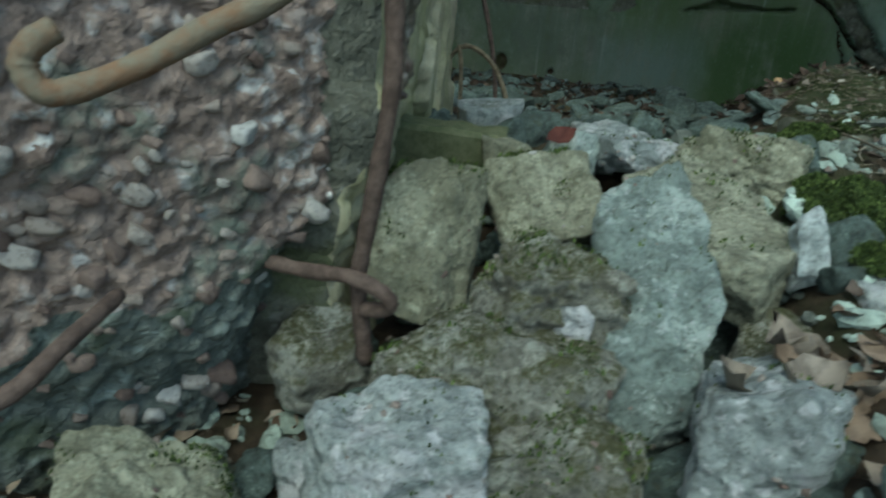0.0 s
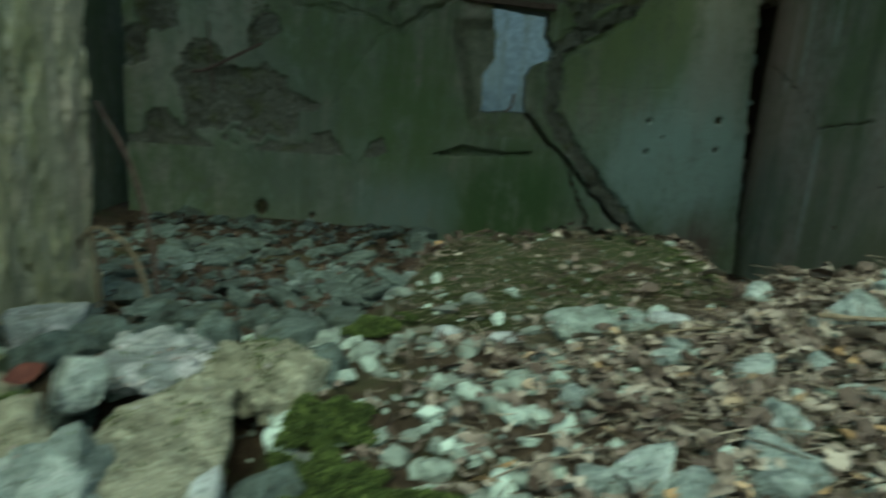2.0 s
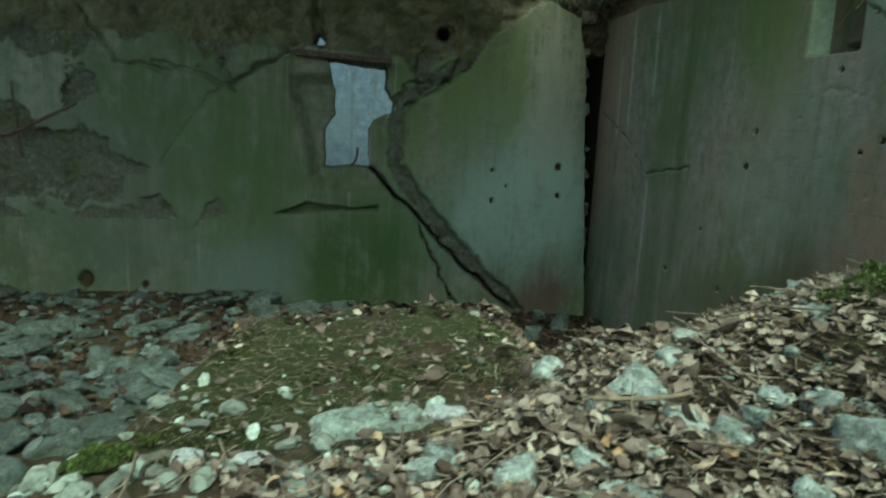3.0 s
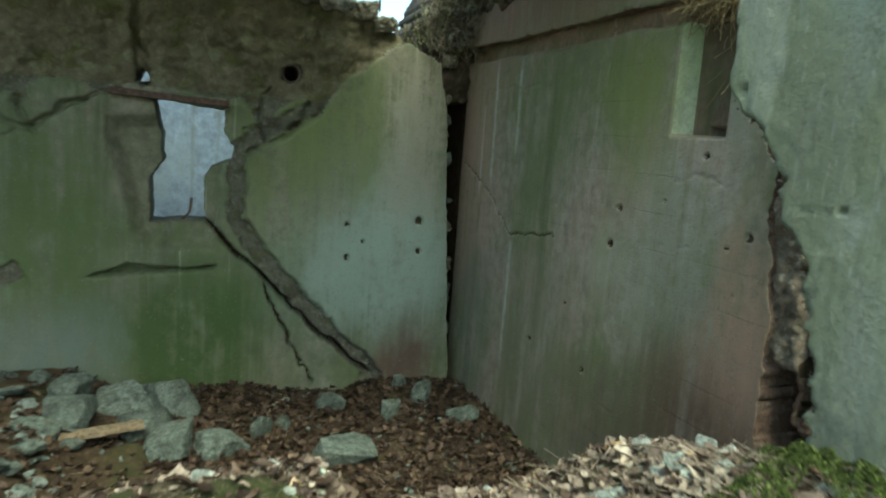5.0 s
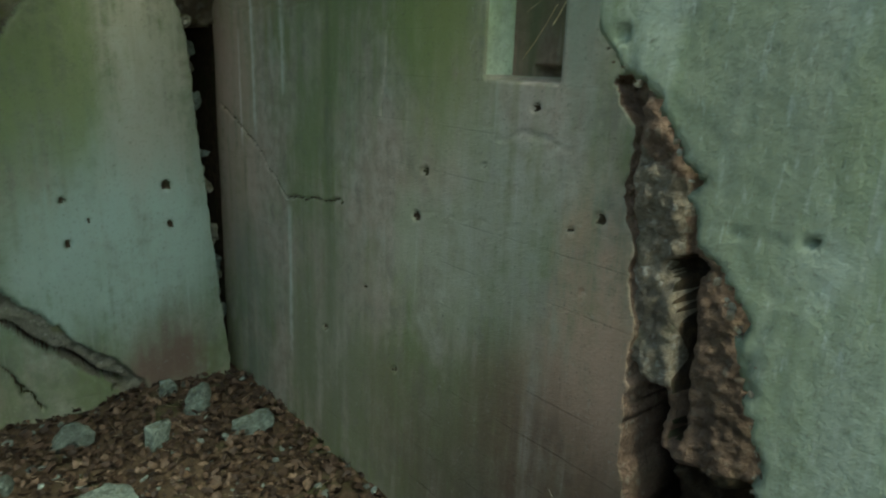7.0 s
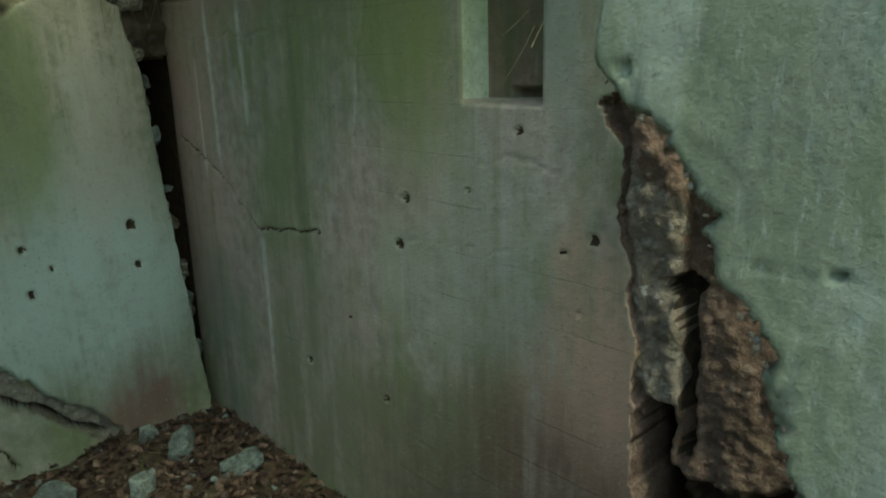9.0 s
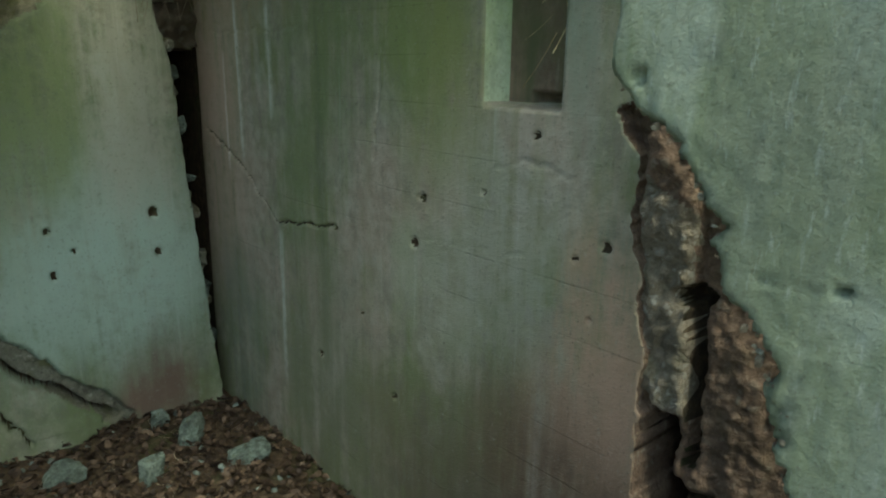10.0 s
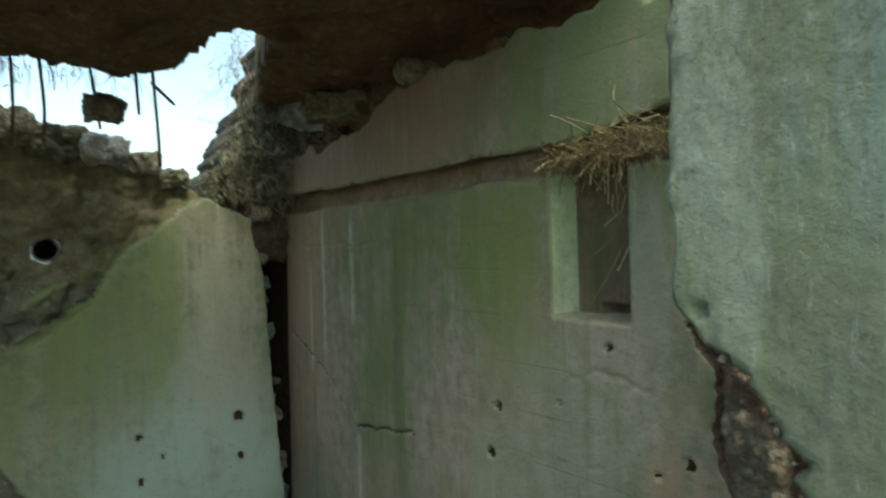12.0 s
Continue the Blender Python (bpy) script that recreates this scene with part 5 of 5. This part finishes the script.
def leaf_points(L, W, curl, fold):
    """One pointed oval leaf along x, curled along its length and folded at the midrib."""
    pts = []
    for i, (t, w) in enumerate(((0, 0.05), (0.25, 0.65), (0.52, 1.0), (0.8, 0.55), (1.0, 0.02))):
        a = (t - 0.5) * curl
        x, z = (math.sin(a) / curl if abs(curl) > 0.05 else t - 0.5) * L, (1 - math.cos(a)) / max(abs(curl), 0.05) * L * (1 if curl > 0 else -1)
        for s in (-1, 0, 1):
            pts.append((x, s * w * W / 2, z + abs(s) * w * W * 0.5 * fold))
    return pts


LEAF_FACES = [(i * 3 + s, i * 3 + s + 1, i * 3 + s + 4, i * 3 + s + 3) for i in range(4) for s in (0, 1)]


def litter(name, count, seed, spot, sizes, mat, label, lift=0.012, wild=0.45):
    rnd = random.Random(seed)
    xy = []
    while len(xy) < count:
        p = spot(rnd)
        if p:
            xy.append(p)
    arr = np.array(xy)
    zs = surface(arr[:, 0], arr[:, 1])
    verts, faces = [], []
    for (x, y), z in zip(xy, zs):
        L = rnd.uniform(*sizes)
        m = pose(x, y, z + lift + rnd.random() * lift * 2, rnd.gauss(0, 25 * wild * 2), rnd.gauss(0, 22 * wild * 2), rnd.uniform(0, 360))
        base = len(verts)
        verts += [tuple(m @ Vector([q + rnd.uniform(-0.07, 0.07) * L for q in p])) for p in leaf_points(L, L * rnd.uniform(0.35, 0.8), rnd.uniform(-1.4, 2.6), rnd.uniform(-0.3, 0.8))]
        faces += [tuple(base + i for i in f) for f in LEAF_FACES]
    return tagged(new(name, mesh_of(name, verts, faces, [mat])), label, "leaf litter", kind="stuff")


def mound_spot(r):
    x, y = r.uniform(0.7, 3.6), r.uniform(0.9, 3.9)
    on_slab = float(slab_inside(np.array([x]), np.array([y]))[0]) > 0.02
    if on_slab and r.random() > 0.03 + 0.07 * (y < 2.6):
        return None
    if x < 1.25 and r.random() > 0.15 + 0.6 * (x - 0.7):
        return None
    if y > 3.3 and r.random() > 0.5:
        return None
    return x, y


def floor_spot(r):
    x, y = r.uniform(0.2, 4.15), r.uniform(5.2, 7.95)
    return (x, y) if r.random() < (0.25 if x < 1.2 else 1.0) else None


def basin_spot(r):
    return r.uniform(-2.4, 0.7), r.uniform(3.0, 7.6)


litter("large_leaf_litter", 170, 15, mound_spot, (0.08, 0.13), LEAVES, "larger pale curled leaves over the mound", 0.02)
litter("leaf_litter", 8000, 5, mound_spot, (0.025, 0.075), LEAVES, "curled dry brown leaves over the mound")
litter("floor_leaf_litter", 4200, 6, floor_spot, (0.05, 0.1), DARK_LEAVES, "dark brown leaves over the bunker floor")
litter("slope_leaf_litter", 1500, 16, lambda r: (r.uniform(0.5, 4.1), r.uniform(3.5, 5.6)), (0.04, 0.09), DARK_LEAVES, "dark leaves down the far slope")
litter("sparse_leaf_litter", 1000, 7, basin_spot, (0.05, 0.1), DARK_LEAVES, "scattered brown leaves among grey rubble")
litter("slab_leaf_litter", 150, 8, lambda r: (r.uniform(0.7, 2.1), r.uniform(2.5, 3.7)), (0.02, 0.05), LEAVES, "small leaves on the mossy slab")
litter("entrance_leaf_litter", 90, 9, lambda r: (r.gauss(0.56, 0.13), r.gauss(1.16, 0.1)), (0.04, 0.08), BROWN_LEAF, "dry leaves caught between the stones")
litter("entrance_leaf_litter", 260, 11, lambda r: (r.uniform(-0.9, 0.95), r.uniform(0.45, 1.3)), (0.03, 0.075), BROWN_LEAF, "dry brown leaves lying under the blocks")
litter("entrance_leaf_litter", 140, 10, lambda r: (r.uniform(-0.7, 0.6), r.uniform(0.8, 2.2)), (0.03, 0.06), LEAVES, "dry leaves fallen into the rubble gaps")


def big_leaf(x, y, z, L, turn, tip, roll, curl):
    pts = [tuple(q + 0.16 * L * noise.noise(Vector((x * 9 + j, y * 9 + i * 1.7, L * 31))) for j, q in enumerate(p)) for i, p in enumerate(leaf_points(L, L * 0.55, curl, 0.45))]
    ob = new("dry_leaf", mesh_of("dry_leaf", pts, LEAF_FACES, [BROWN_LEAF if int(turn) % 3 else LEAVES]))
    ob.matrix_world = pose(x, y, z, roll, tip, turn)
    return tagged(ob, "large curled dry brown leaf lying on stones", "leaf", "large dry leaves")


red_leaf = new("red_leaf", mesh_of("red_leaf", leaf_points(0.11, 0.07, 1.6, 0.5), LEAF_FACES, [RED_RUST]))
red_leaf.matrix_world = pose(-0.13, 1.86, 1.11, 25, -15, 40)
tagged(red_leaf, "dark red curled leaf lying on the rubble", "leaf")
for k in range(26):
    rnd = random.Random(300 + k)
    big_leaf(0.55 + rnd.gauss(0, 0.12), 1.13 + rnd.gauss(0, 0.08), 0.93 + rnd.random() * 0.05, rnd.uniform(0.1, 0.18), rnd.uniform(0, 360), rnd.gauss(0, 35), rnd.gauss(0, 45), rnd.uniform(1.8, 4.2))


def sticks(name, count, seed, spot, lengths, radius, mat, label, steep=12, lift=0.02):
    rnd = random.Random(seed)
    xy = [spot(rnd) for i in range(count)]
    xy = [p for p in xy if p]
    arr = np.array(xy)
    zs = surface(arr[:, 0], arr[:, 1])
    verts, faces = [], []
    for (x, y), z in zip(xy, zs):
        L, r = rnd.uniform(*lengths), radius * rnd.uniform(0.6, 1.5)
        m = pose(x, y, z + lift * rnd.uniform(0.5, 1.6), 0, rnd.gauss(0, steep), rnd.uniform(0, 360))
        base, bend = len(verts), rnd.gauss(0, 0.12) * L
        for i in range(4):
            t = i / 3
            for a in range(3):
                verts.append(tuple(m @ Vector(((t - 0.5) * L, bend * 4 * t * (1 - t) + r * math.cos(a * 2.094), r * math.sin(a * 2.094)))))
        for i in range(3):
            for a in range(3):
                b = (a + 1) % 3
                faces.append((base + i * 3 + a, base + i * 3 + b, base + i * 3 + 3 + b, base + i * 3 + 3 + a))
    return tagged(new(name, mesh_of(name, verts, faces, [mat])), label, "twigs", kind="stuff")


sticks("long_twigs", 200, 24, mound_spot, (0.15, 0.4), 0.0035, TWIGS, "bare sticks over the leaf mound", 8, 0.03)
sticks("twig_litter", 6200, 21, mound_spot, (0.03, 0.16), 0.0018, TWIGS, "thin twigs and needles over the leaf mound")
sticks("needle_litter", 2600, 22, lambda r: (r.uniform(0.65, 2.1), r.uniform(2.3, 3.8)), (0.02, 0.06), 0.0008, TWIGS, "brown needles on the mossy slab", 10, 0.012)
sticks("floor_twigs", 300, 23, floor_spot, (0.05, 0.25), 0.002, TWIGS, "twigs over the bunker floor")
bar("fallen_branch", [(3.5, 2.5, 1.62), (3.25, 2.45, 1.52), (3.0, 2.42, 1.38), (2.9, 2.36, 1.28)], 0.009, WOOD, "thin bare branch lying on the mound", "branch")
bar("fallen_branch", [(2.05, 2.5, 1.24), (2.2, 2.44, 1.26), (2.36, 2.46, 1.27)], 0.008, WOOD, "short bare stick among leaves", "branch")
bar("fallen_branch", [(1.5, 2.38, 1.16), (1.66, 2.44, 1.18), (1.82, 2.46, 1.18)], 0.006, WOOD, "thin stick on the litter", "branch")


def chips(name, count, seed, spot, sizes, mat, label):
    rnd = random.Random(seed)
    nr = np.random.RandomState(seed)
    dirs, fs = ball(2)
    fs = np.array(fs)
    xy = []
    while len(xy) < count:
        p = spot(rnd)
        if p:
            xy.append(p)
    arr = np.array(xy)
    zs = surface(arr[:, 0], arr[:, 1])
    vs, ff = [], []
    for k, ((x, y), z) in enumerate(zip(xy, zs)):
        s = sizes[0] + (sizes[1] - sizes[0]) * rnd.random() ** 2.5
        q = dirs * (1 + nr.uniform(-0.22, 0.22, len(dirs)))[:, None] * np.array([s, s * rnd.uniform(0.5, 0.9), s * rnd.uniform(0.3, 0.6)]) / 2
        rot = np.array(pose(0, 0, 0, rnd.gauss(0, 18), rnd.gauss(0, 18), rnd.uniform(0, 360)).to_3x3())
        vs.append(q @ rot.T + np.array([x, y, z + s * 0.12]))
        ff.append(fs + k * len(dirs))
    return tagged(new(name, mesh_of(name, np.concatenate(vs), np.concatenate(ff), [mat], None, False)), label, "stone chips", kind="stuff")


def chip_bed(r):
    x, y = r.gauss(0.85, 0.32), r.gauss(1.95, 0.42)
    return (x, y) if 0.35 < x < 2.2 and 1.0 < y < 3.0 else None


chips("stone_chips", 380, 31, chip_bed, (0.02, 0.1), CHIPS, "pale stone chips strewn over the rubble")
chips("stone_chips", 1250, 32, mound_spot, (0.015, 0.07), CHIPS, "pale stone chips among dry leaves")
chips("stone_chips", 190, 33, lambda r: (r.uniform(0.65, 2.1), r.uniform(2.4, 3.8)), (0.008, 0.032), CHIPS, "small pale chips on the mossy slab")
chips("stone_chips", 500, 34, lambda r: (r.uniform(-0.75, 0.6), r.uniform(0.7, 2.7)), (0.02, 0.11), CHIPS, "stone chips between the large blocks")
chips("stone_chips", 420, 37, lambda r: (r.uniform(-0.9, 1.0), r.uniform(0.4, 1.35)), (0.015, 0.08), CHIPS, "stone chips at the foot of the blocks")
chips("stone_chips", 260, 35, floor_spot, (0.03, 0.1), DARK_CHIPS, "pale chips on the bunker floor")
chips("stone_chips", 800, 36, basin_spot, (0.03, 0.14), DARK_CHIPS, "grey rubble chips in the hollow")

GREENISH = [mesh_of("leaf_mound_stone", *stone_shape(0.11, 0.085, 0.06, 240 + k, 4, 0.014, 12), [STONE_BLUE]) for k in range(6)]
rnd = random.Random(78)
for k in range(95):
    p = mound_spot(rnd)
    while not p:
        p = mound_spot(rnd)
    ob = new("leaf_mound_stone", GREENISH[k % 6])
    ob.matrix_world = pose(p[0], p[1], float(surface(np.array([p[0]]), np.array([p[1]]))[0]) + 0.015, rnd.gauss(0, 15), rnd.gauss(0, 15), rnd.uniform(0, 360)) @ Matrix.Scale(rnd.uniform(0.5, 1.3), 4)
    tagged(ob, "pale greenish stone among dry leaves", "stone", "stones in the leaves")
SHAPES = [mesh_of("rubble_piece", *stone_shape(0.22, 0.17, 0.13, 200 + k, 4, 0.02, 12), [STONE_GREEN]) for k in range(10)]
rnd = random.Random(77)
for k in range(240):
    x, y = basin_spot(rnd)
    ob = new("rubble_piece", SHAPES[k % 10])
    s = 0.35 + 0.85 * rnd.random() ** 2.4
    ob.matrix_world = pose(x, y, float(ground_height(np.array([x]), np.array([y]))[0]) + 0.03 * s, rnd.gauss(0, 14), rnd.gauss(0, 14), rnd.uniform(0, 360)) @ Matrix.Diagonal((s * rnd.uniform(0.8, 1.4), s, s * rnd.uniform(0.4, 0.8), 1))
    tagged(ob, "bluish-grey broken concrete piece in the hollow", "rubble", "hollow rubble")


for k in range(70):
    x, y = rnd.uniform(-0.7, 0.55), rnd.uniform(0.75, 2.6)
    ob = new("rubble_piece", SHAPES[(k * 7) % 10])
    s = rnd.uniform(0.45, 0.95)
    ob.matrix_world = pose(x, y, float(ground_height(np.array([x]), np.array([y]))[0]) + 0.03 * s, rnd.gauss(0, 25), rnd.gauss(0, 25), rnd.uniform(0, 360)) @ Matrix.Scale(s, 4)
    tagged(ob, "grey broken stone filling the rubble gaps", "rubble", "rubble between the blocks")


def pine_cone():
    """A cone's core with its open scales as parts."""
    core_v, core_f = ball(3)
    core = tagged(new("pine_cone", mesh_of("pine_cone", np.array(core_v) * np.array([0.014, 0.014, 0.028]), core_f, [CONE])), "open brown pine cone on the leaf litter", "pine cone", "pine cones")
    w = 0.0085
    v = [(0, -w * 0.5, -0.001), (0, w * 0.5, -0.001), (0.014, -w, 0.002), (0.014, w, 0.002), (0.021, -w * 0.6, 0.006), (0.021, w * 0.6, 0.006),
         (0.013, -w, -0.001), (0.013, w, -0.001), (0.02, -w * 0.6, 0.002), (0.02, w * 0.6, 0.002)]
    f = [(0, 1, 3, 2), (2, 3, 5, 4), (0, 6, 7, 1), (6, 8, 9, 7), (4, 5, 9, 8), (0, 2, 6), (1, 7, 3), (2, 4, 8, 6), (3, 7, 9, 5)]
    me = mesh_of("scale", v, f, [CONE], None, False)
    n = 44
    for i in range(n):
        t = (i + 0.5) / n
        r = 0.013 * math.sin(math.pi * (0.15 + 0.75 * t))
        ob = new("scale", me)
        ob.parent = core
        ob.matrix_basis = pose(0, 0, (t - 0.5) * 0.05, 0, 0, math.degrees(i * 2.39996)) @ pose(r * 0.6, 0, 0, 0, -35 - 35 * t, 0) @ Matrix.Scale(1.1 - 0.5 * abs(t - 0.4), 4)
    return core


first = None
for x, y, rx, rz in ((1.72, 2.34, 70, 20), (1.93, 2.82, 20, 80), (2.06, 2.34, 85, 130), (2.0, 2.42, 60, 200), (2.5, 2.3, 80, 10), (1.62, 2.9, 75, 60), (1.75, 2.12, 85, 300), (2.42, 2.6, 40, 40)):
    z = float(surface(np.array([x]), np.array([y]))[0]) + 0.026
    if first is None:
        first = pine_cone()
        first.matrix_world = pose(x, y, z, rx, 0, rz)
    else:
        copy_thing(first, pose(x, y, z, rx, 0, rz))


def moss(x, y, rx, ry, rise, count, seed, lift=0.0, mat=MOSS, label="soft bright green moss cushion among stones"):
    """A cushion of moss made of many small leaves."""
    rnd = random.Random(seed)
    verts, faces = [], []
    for k in range(count):
        a, r = rnd.uniform(0, 2 * math.pi), math.sqrt(rnd.random())
        if noise.noise(Vector((math.cos(a) * r * rx * 9, math.sin(a) * r * ry * 9, seed * 3.7))) < -0.12 and rx > 0.3:
            continue
        ragged = 0.75 + 0.5 * noise.noise(Vector((math.cos(a) * 2 + seed, math.sin(a) * 2, 0)))
        dx, dy = rx * r * math.cos(a) * ragged, ry * r * math.sin(a) * ragged
        px, py = x + dx, y + dy
        lump = 0.6 + 0.8 * noise.noise(Vector((px * 14, py * 14, seed)))
        verts.append((px, py, rise * (1 - r * r) * lump + lift))
        faces.append((rnd.uniform(0, 360), rnd.gauss(0, 30), rnd.uniform(0.006, 0.014)))
    arr = np.array(verts)
    zs = surface(arr[:, 0], arr[:, 1]) + arr[:, 2]
    vs, fs = [], []
    for (px, py, pz), z, (turn, lean, L) in zip(verts, zs, faces):
        m = pose(px, py, z - 0.004, 0, lean, turn)
        b = len(vs)
        w = L * 0.22
        vs += [tuple(m @ Vector(p)) for p in ((-w, 0, 0), (w, 0, 0), (w * 1.3, L * 0.2, L * 0.6), (0, L * 0.5, L), (-w * 1.3, L * 0.2, L * 0.6))]
        fs.append((b, b + 1, b + 2, b + 3, b + 4))
    return tagged(new("moss_cushion", mesh_of("moss_cushion", vs, fs, [mat], None, False)), label, "moss", kind="stuff")


moss(0.6, 1.86, 0.15, 0.14, 0.07, 8400, 1, 0.03)
moss(0.66, 1.6, 0.18, 0.18, 0.08, 11000, 2, 0.04)
moss(0.62, 2.5, 0.16, 0.14, 0.06, 6400, 3, 0.02)
moss(0.85, 1.62, 0.12, 0.05, 0.02, 1200, 4, 0.02)
moss(1.95, 3.35, 0.16, 0.26, 0.02, 2200, 5)
moss(1.35, 2.95, 0.4, 0.14, 0.01, 2600, 6, 0.0, MOSS_DULL, "thin dull olive moss over the slab")
moss(3.3, 2.6, 0.46, 0.36, 0.13, 21000, 7, 0.02)
sticks("hump_straw", 380, 25, lambda r: (r.gauss(3.2, 0.22), r.gauss(2.72, 0.16)), (0.03, 0.12), 0.0009, TWIGS, "dry grass mixed into the mossy hump", 20, 0.04)
moss(1.35, 3.05, 0.72, 0.6, 0.0, 4200, 12, 0.0, MOSS_DULL, "thin dull olive moss over the slab")
moss(0.85, 3.3, 0.16, 0.3, 0.01, 1500, 8, 0.0, MOSS_DULL, "thin dull olive moss over the slab")
moss(1.0, 2.75, 0.3, 0.12, 0.01, 1600, 9, 0.0, MOSS_DULL, "thin dull olive moss over the slab")
moss(0.9, 2.55, 0.28, 0.16, 0.015, 2600, 10, 0.0, MOSS_DULL, "thin dull olive moss over the slab")
moss(1.75, 2.95, 0.25, 0.2, 0.01, 1800, 11, 0.0, MOSS_DULL, "thin dull olive moss over the slab")


def straw(name, lo, hi, count, seed, lengths, mat, label, hang=0.5):
    rnd = random.Random(seed)
    verts, faces = [], []
    for k in range(count):
        p = [rnd.uniform(a, b) for a, b in zip(lo, hi)]
        L, r = rnd.uniform(*lengths), rnd.uniform(0.0012, 0.003)
        m = pose(*p, rnd.gauss(0, 30), rnd.gauss(90 * hang, 35), rnd.uniform(0, 360))
        b, bend = len(verts), rnd.gauss(0, 0.15) * L
        for i in range(4):
            t = i / 3
            for a in range(3):
                verts.append(tuple(m @ Vector((t * L, bend * 4 * t * (1 - t) + r * math.cos(a * 2.094), r * math.sin(a * 2.094)))))
        for i in range(3):
            for a in range(3):
                c = (a + 1) % 3
                faces.append((b + i * 3 + a, b + i * 3 + c, b + i * 3 + 3 + c, b + i * 3 + 3 + a))
    return tagged(new(name, mesh_of(name, verts, faces, [mat])), label, "straw", kind="stuff")


straw("straw_tuft", (4.12, 4.1, 3.3), (4.3, 4.85, 3.42), 420, 41, (0.05, 0.22), STRAW, "dry straw caught above the niche", 0.2)
straw("root_tangle", (3.5, 7.85, 3.4), (4.4, 8.1, 4.8), 700, 42, (0.1, 0.45), TWIGS, "dry roots tangled in the broken corner", 0.6)
def leaf_cloud(name, lo, hi, count, seed, sizes, mat, label):
    rnd = random.Random(seed)
    verts, faces = [], []
    while len(verts) < count * 15:
        p = [rnd.uniform(a, c) for a, c in zip(lo, hi)]
        if p[2] > 3.45 + (p[0] - 3.3) * 1.75 + rnd.gauss(0, 0.08):
            continue
        m = pose(*p, rnd.uniform(0, 360), rnd.uniform(0, 360), rnd.uniform(0, 360))
        c, L = len(verts), rnd.uniform(*sizes)
        verts += [tuple(m @ Vector(q)) for q in leaf_points(L, L * 0.6, rnd.uniform(-1, 1.5), 0.3)]
        faces += [tuple(c + i for i in f) for f in LEAF_FACES]
    return tagged(new(name, mesh_of(name, verts, faces, [mat])), label, "leaves", kind="stuff")


leaf_cloud("withered_leaves", (3.2, 7.85, 3.35), (4.4, 8.25, 4.8), 1700, 46, (0.03, 0.08), IVY, "dull withered leaves among roots on the bank")
straw("root_fringe", (1.6, 7.25, 4.12), (2.8, 7.4, 4.2), 110, 43, (0.05, 0.22), TWIGS, "fine roots hanging from the roof edge", 1.0)
straw("niche_cobweb_stems", (4.2, 4.42, 2.9), (4.3, 4.5, 3.3), 8, 44, (0.1, 0.3), STRAW, "dry stems hanging down the niche", 1.0)
straw("torn_corner_roots", (3.75, 3.3, 0.85), (4.1, 3.8, 1.05), 120, 45, (0.08, 0.3), TWIGS, "dark twigs at the foot of the torn corner", 0.3)
